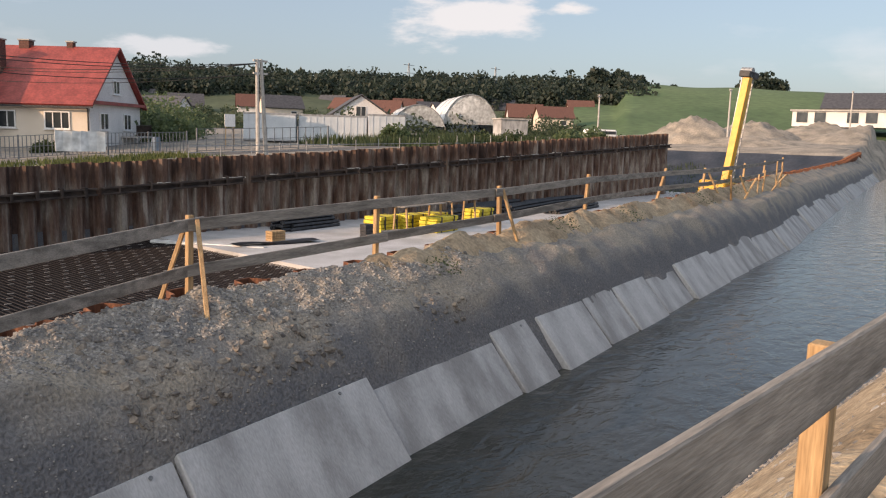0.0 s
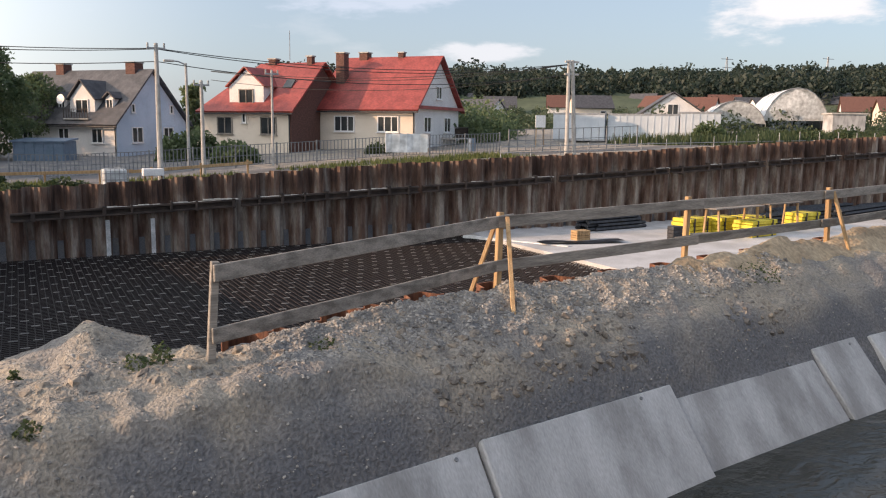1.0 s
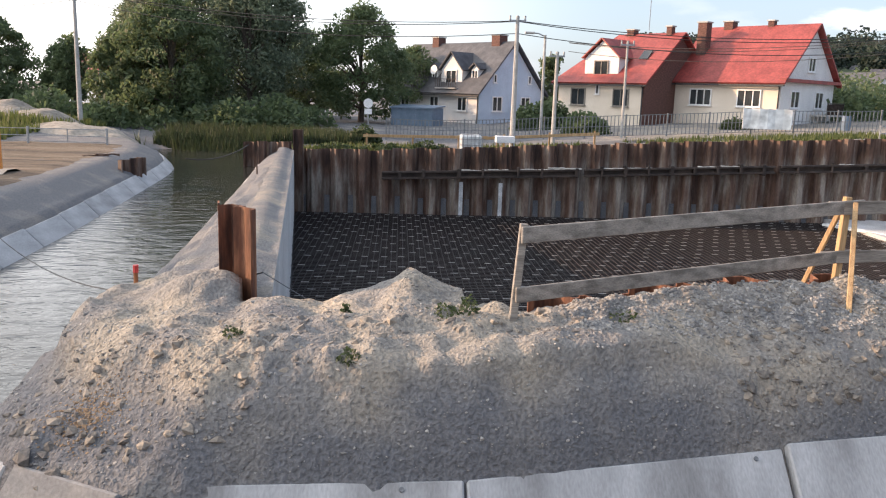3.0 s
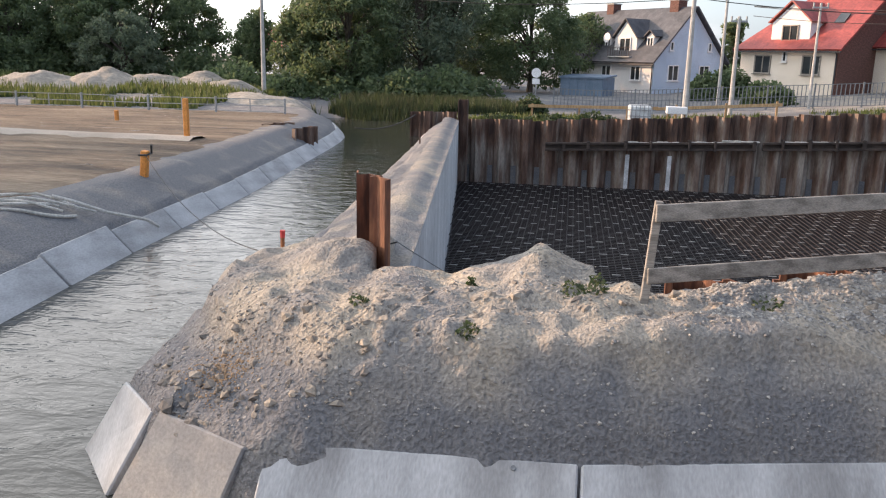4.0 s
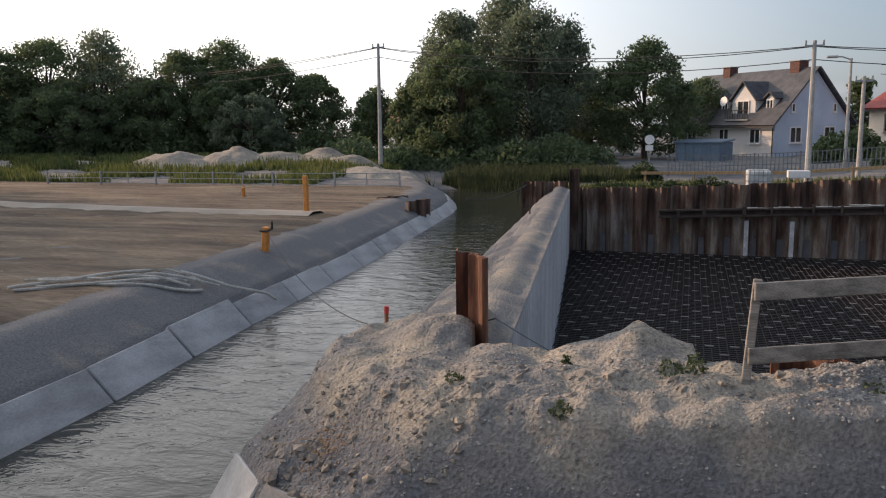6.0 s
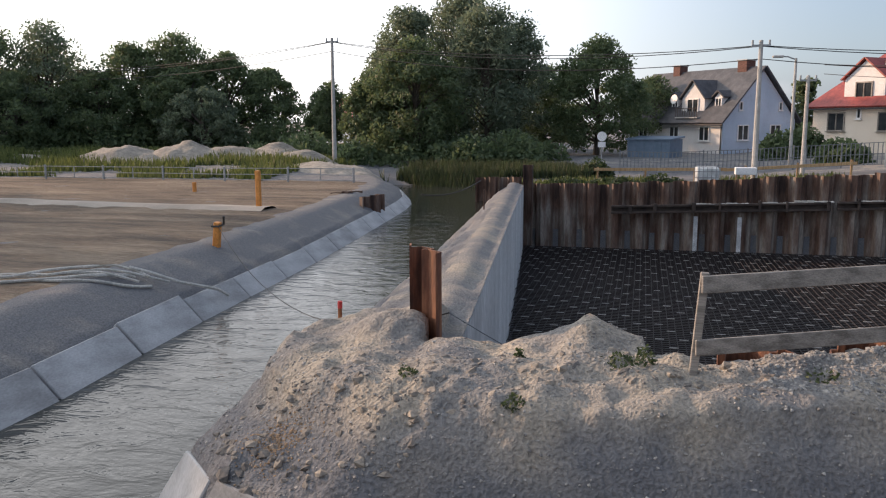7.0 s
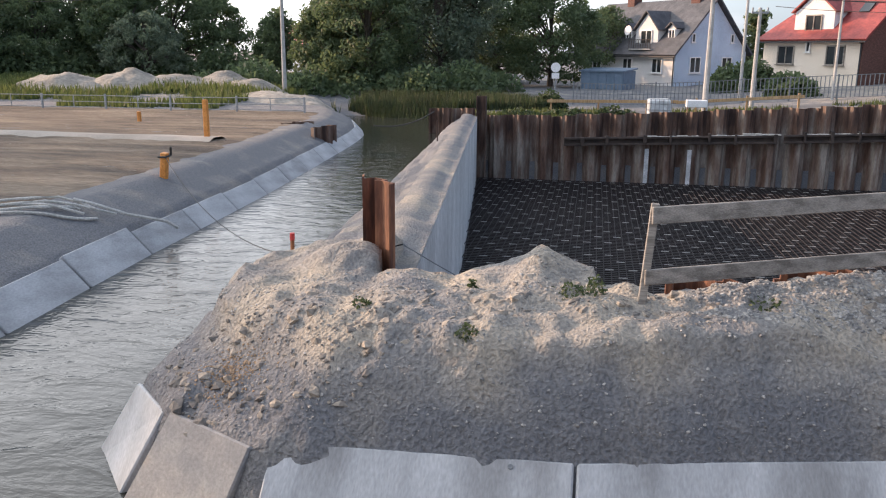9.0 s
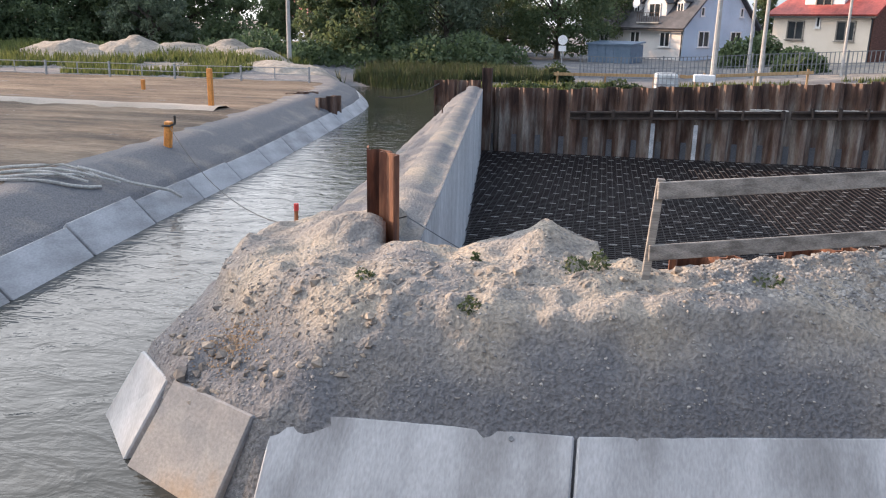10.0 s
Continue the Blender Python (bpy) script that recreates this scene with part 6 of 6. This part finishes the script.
def shrub(x, y, rad, hgt, seed, label, mat="weed", n_=900, size=0.09):
    ob = clumps("shrub", [(x, y, gz(x, y) - 0.1, rad, hgt), (x + rad * 0.6, y + 0.1, gz(x, y) - 0.1, rad * 0.7, hgt * 0.7), (x - rad * 0.5, y - 0.1, gz(x, y) - 0.1, rad * 0.6, hgt * 0.8)], mat, label, "shrub", n_ // 3, size, seed, "")
    ob["group"] = "shrubs"
    return ob


for i, (x, y, r_, h_) in enumerate(((-0.8, 50.5, 0.9, 1.3), (1.0, 43.0, 0.8, 0.6), (2.8, 43.4, 1.0, 0.9), (3.6, 43.0, 0.7, 0.7), (-2.0, 43.5, 1.1, 0.6), (0.2, 44.2, 1.0, 0.5), (14.5, 57.5, 1.5, 1.8), (11.5, 63, 1.4, 2.2), (13.2, 64, 1.5, 2.6),
                                    (25.5, 57.6, 1.0, 1.0), (53.5, 51.5, 1.5, 1.8), (60, 47, 1.6, 1.4), (64, 46, 1.8, 1.6), (68, 46, 1.6, 1.2), (73, 45.5, 1.8, 1.8), (79, 46, 1.8, 2.2), (84, 45, 1.6, 1.6),
                                    (36.5, 66, 3.2, 4.0), (40, 68, 3.4, 3.6), (43, 74, 3.6, 4.6), (33.5, 72, 3.5, 4.5), (47, 78, 4, 4.5))):
    shrub(x, y, r_, h_, 300 + i, "leafy green shrub on the verge", "leaf" if h_ > 1.7 else "weed", 1800 if h_ > 1.7 else 1200, 0.16 if h_ > 1.7 else 0.1)


ru = np.random.RandomState(91)
cs = [(at75(470 + 26 * i) + ru.uniform(-1, 1), ru.uniform(57, 64), 0.6, ru.uniform(1.6, 2.4), ru.uniform(1.8, 3.2)) for i in range(18)]
clumps("undergrowth", cs, "leaf", "dense green undergrowth along the river bank", "bushes", 700, 0.16, 92)
cs = [(-70 + 2.3 * i + ru.uniform(-1, 1), 52 + 1.25 * i * 0.9 + ru.uniform(-1, 2), 0.8, ru.uniform(2.0, 3.0), ru.uniform(2.4, 4.0)) for i in range(18)]
clumps("undergrowth", cs, "leaf", "dense dark undergrowth at the wood's edge", "bushes", 900, 0.18, 93)


def blades(name, area, n_, hgt, label, seed, mat="grass", wid=0.03):
    """Upright grass blades scattered over x0, x1, y0, y1, as one mesh."""
    x0, x1, y0, y1 = area
    r = np.random.RandomState(seed)
    px, py = x0 + (x1 - x0) * r.rand(n_), y0 + (y1 - y0) * r.rand(n_)
    keep = lumps(px, py, 0.8, seed) > -0.12
    px, py = px[keep], py[keep]
    pz = height(px, py) - 0.03
    m_ = len(px)
    a, h_ = r.rand(m_) * 6.283, hgt * (0.5 + 0.8 * r.rand(m_))
    lx, ly = (r.rand(m_) - 0.5) * 0.6 * h_, (r.rand(m_) - 0.5) * 0.6 * h_
    w_ = wid * (0.6 + r.rand(m_))
    q = np.stack([np.stack([px - np.cos(a) * w_, py - np.sin(a) * w_, pz], 1), np.stack([px + np.cos(a) * w_, py + np.sin(a) * w_, pz], 1), np.stack([px + lx, py + ly, pz + h_], 1)], 1).reshape(-1, 3)
    o = np.arange(m_)[:, None] * 3 + np.arange(3)
    return tagged(new(name, raw(name, q.tolist(), o.tolist(), M[mat])), label, "grass", kind="stuff")


blades("grass", (-60, -18, 40, 58), 26000, 0.5, "sparse meadow grass and weeds on the plain", 41, wid=0.07)
blades("grass", (-6, 30, 42.0, 48), 9000, 0.35, "rough grass on the verge behind the wall", 42, wid=0.05)
blades("reeds", (-14, -1, 48.5, 56), 16000, 0.8, "green reeds and grass at the river's end", 43, "reed", 0.04)
blades("grass", (46, 100, 42, 56), 14000, 0.8, "tall weeds behind the long wall", 44, "weed", 0.08)


# ---- stones, clods and weeds on the berm ----
def scatter(name, pts, sizes, mat, label, cat, seed):
    r = np.random.RandomState(seed)
    g_ = (1 + 5 ** 0.5) / 2
    base = np.array([(-1, g_, 0), (1, g_, 0), (-1, -g_, 0), (1, -g_, 0), (0, -1, g_), (0, 1, g_), (0, -1, -g_), (0, 1, -g_), (g_, 0, -1), (g_, 0, 1), (-g_, 0, -1), (-g_, 0, 1)]) / 1.9
    tri = np.array([(0, 11, 5), (0, 5, 1), (0, 1, 7), (0, 7, 10), (0, 10, 11), (1, 5, 9), (5, 11, 4), (11, 10, 2), (10, 7, 6), (7, 1, 8),
                    (3, 9, 4), (3, 4, 2), (3, 2, 6), (3, 6, 8), (3, 8, 9), (4, 9, 5), (2, 4, 11), (6, 2, 10), (8, 6, 7), (9, 8, 1)])
    n_ = len(pts)
    v = base[None] * (0.7 + 0.5 * r.rand(n_, 12, 1)) * sizes[:, None, None] * np.stack([0.8 + 0.6 * r.rand(n_), 0.7 + 0.4 * r.rand(n_), 0.5 + 0.4 * r.rand(n_)], 1)[:, None, :] + 0.1 * sizes[:, None, None] * r.normal(size=(n_, 12, 3))
    a = r.rand(n_) * 6.283
    c, s = np.cos(a)[:, None], np.sin(a)[:, None]
    v = np.stack([v[..., 0] * c - v[..., 1] * s, v[..., 0] * s + v[..., 1] * c, v[..., 2]], -1) + np.asarray(pts)[:, None, :]
    f = (np.arange(n_)[:, None, None] * 12 + tri[None]).reshape(-1, 3)
    return tagged(new(name, raw(name, v.reshape(-1, 3).tolist(), f.tolist(), M[mat])), label, cat, kind="stuff")


def on_ground(xs_, ys_, sink):
    z = height(xs_, ys_)
    return np.stack([xs_, ys_, z - sink], 1)


rs_ = np.random.RandomState(55)
n_ = 11000
xs_ = -3 + 19 * rs_.rand(n_) ** 1.2
ys_ = water_far(xs_) + 0.8 + 2.0 * rs_.rand(n_)
keep = ((ys_ - spit_edge(ys_) * 0 - 5.2 > 0) & (xs_ > spit_edge(ys_) + 0.6) & ((xs_ + 2.18) * 0.459 + (ys_ - 6.12) * 0.888 > 0.45) & ((xs_ + 2.97) * 0.73 + (ys_ - 7.0) * 0.685 > 0.45))
xs_, ys_ = xs_[keep], ys_[keep]
sz = 0.006 + 0.018 * rs_.rand(len(xs_)) ** 3
scatter("gravel", on_ground(xs_, ys_, sz * 0.3), sz, "gravel", "pale crushed stones strewn over the berm", "gravel", 1)
xs_ = 3.0 + 9 * rs_.rand(9000)
ys_ = water_far(xs_) + 1.5 + 1.1 * rs_.rand(9000)
sz = 0.012 + 0.022 * rs_.rand(9000) ** 2
scatter("gravel", on_ground(xs_, ys_, sz * 0.2), sz, "gravel", "band of pale crushed stone along the berm's crest", "gravel", 2)
k = 5200
xs_ = -2.5 + 15 * rs_.rand(k)
ys_ = water_far(xs_) + 0.95 + 1.6 * rs_.rand(k) ** 1.2
keep = (xs_ > spit_edge(ys_) + 0.8) & (lumps(xs_, ys_, 1.6, 77) > 0.02)
xs_, ys_ = xs_[keep], ys_[keep]
sz = 0.012 + 0.075 * rs_.rand(len(xs_)) ** 5
scatter("clods", on_ground(xs_, ys_, sz * 0.4), sz, "clod", "dry grey clay clods broken off the slope", "clods", 3)
ox, oy = -1.25 + 0.17 * rs_.normal(size=700), 6.65 + 0.13 * rs_.normal(size=700)
sz = 0.006 + 0.016 * rs_.rand(700) ** 2
scatter("clods", on_ground(ox, oy, sz * 0.3), sz, "ochre", "patch of ochre clay breaking out of the slope", "clods", 6)
xs_, ys_ = 1.5 + 14 * rs_.rand(5000), 0.2 + 3.0 * rs_.rand(5000)
sz = 0.01 + 0.04 * rs_.rand(5000) ** 3
scatter("gravel", on_ground(xs_, ys_, sz * 0.2), sz, "gravel", "pebbles on the sandy bank below the rail", "gravel", 4)
xs_, ys_ = -30 + 22 * rs_.rand(6000), 12 + 26 * rs_.rand(6000)
keep = xs_ < bank_edge(ys_) - 2.4
sz = (0.015 + 0.06 * rs_.rand(6000) ** 3)[keep]
scatter("clods", on_ground(xs_[keep], ys_[keep], sz * 0.3), sz, "clod", "earth clods on the bare brown plain", "clods", 5)


def weed(x, y, rad, hgt, n_, seed):
    ob = clumps("weed", [(x, y, gz(x, y) - 0.02, rad, hgt)], "weed", "small green weed growing on the berm", "weed", n_ * 2, 0.018, seed, "")
    ob["group"] = "weeds"
    ob["kind"] = "stuff"


for i, (x, y, r_, h_, n_) in enumerate(((2.08, 7.45, 0.12, 0.2, 70), (1.86, 7.45, 0.2, 0.1, 80), (0.9, 7.5, 0.05, 0.12, 26), (0.98, 6.65, 0.12, 0.12, 60), (-0.1, 7.0, 0.1, 0.1, 30), (3.6, 7.6, 0.22, 0.08, 50),
                                        (11.0, 8.6, 0.4, 0.3, 90), (16.5, 9.9, 0.5, 0.35, 120), (20.5, 10.3, 0.5, 0.4, 120), (27, 11.5, 0.9, 0.5, 200), (31, 12.3, 1.2, 0.6, 260), (34, 12.8, 1.2, 0.6, 260))):
    weed(x, y, r_, h_, n_, 500 + i)
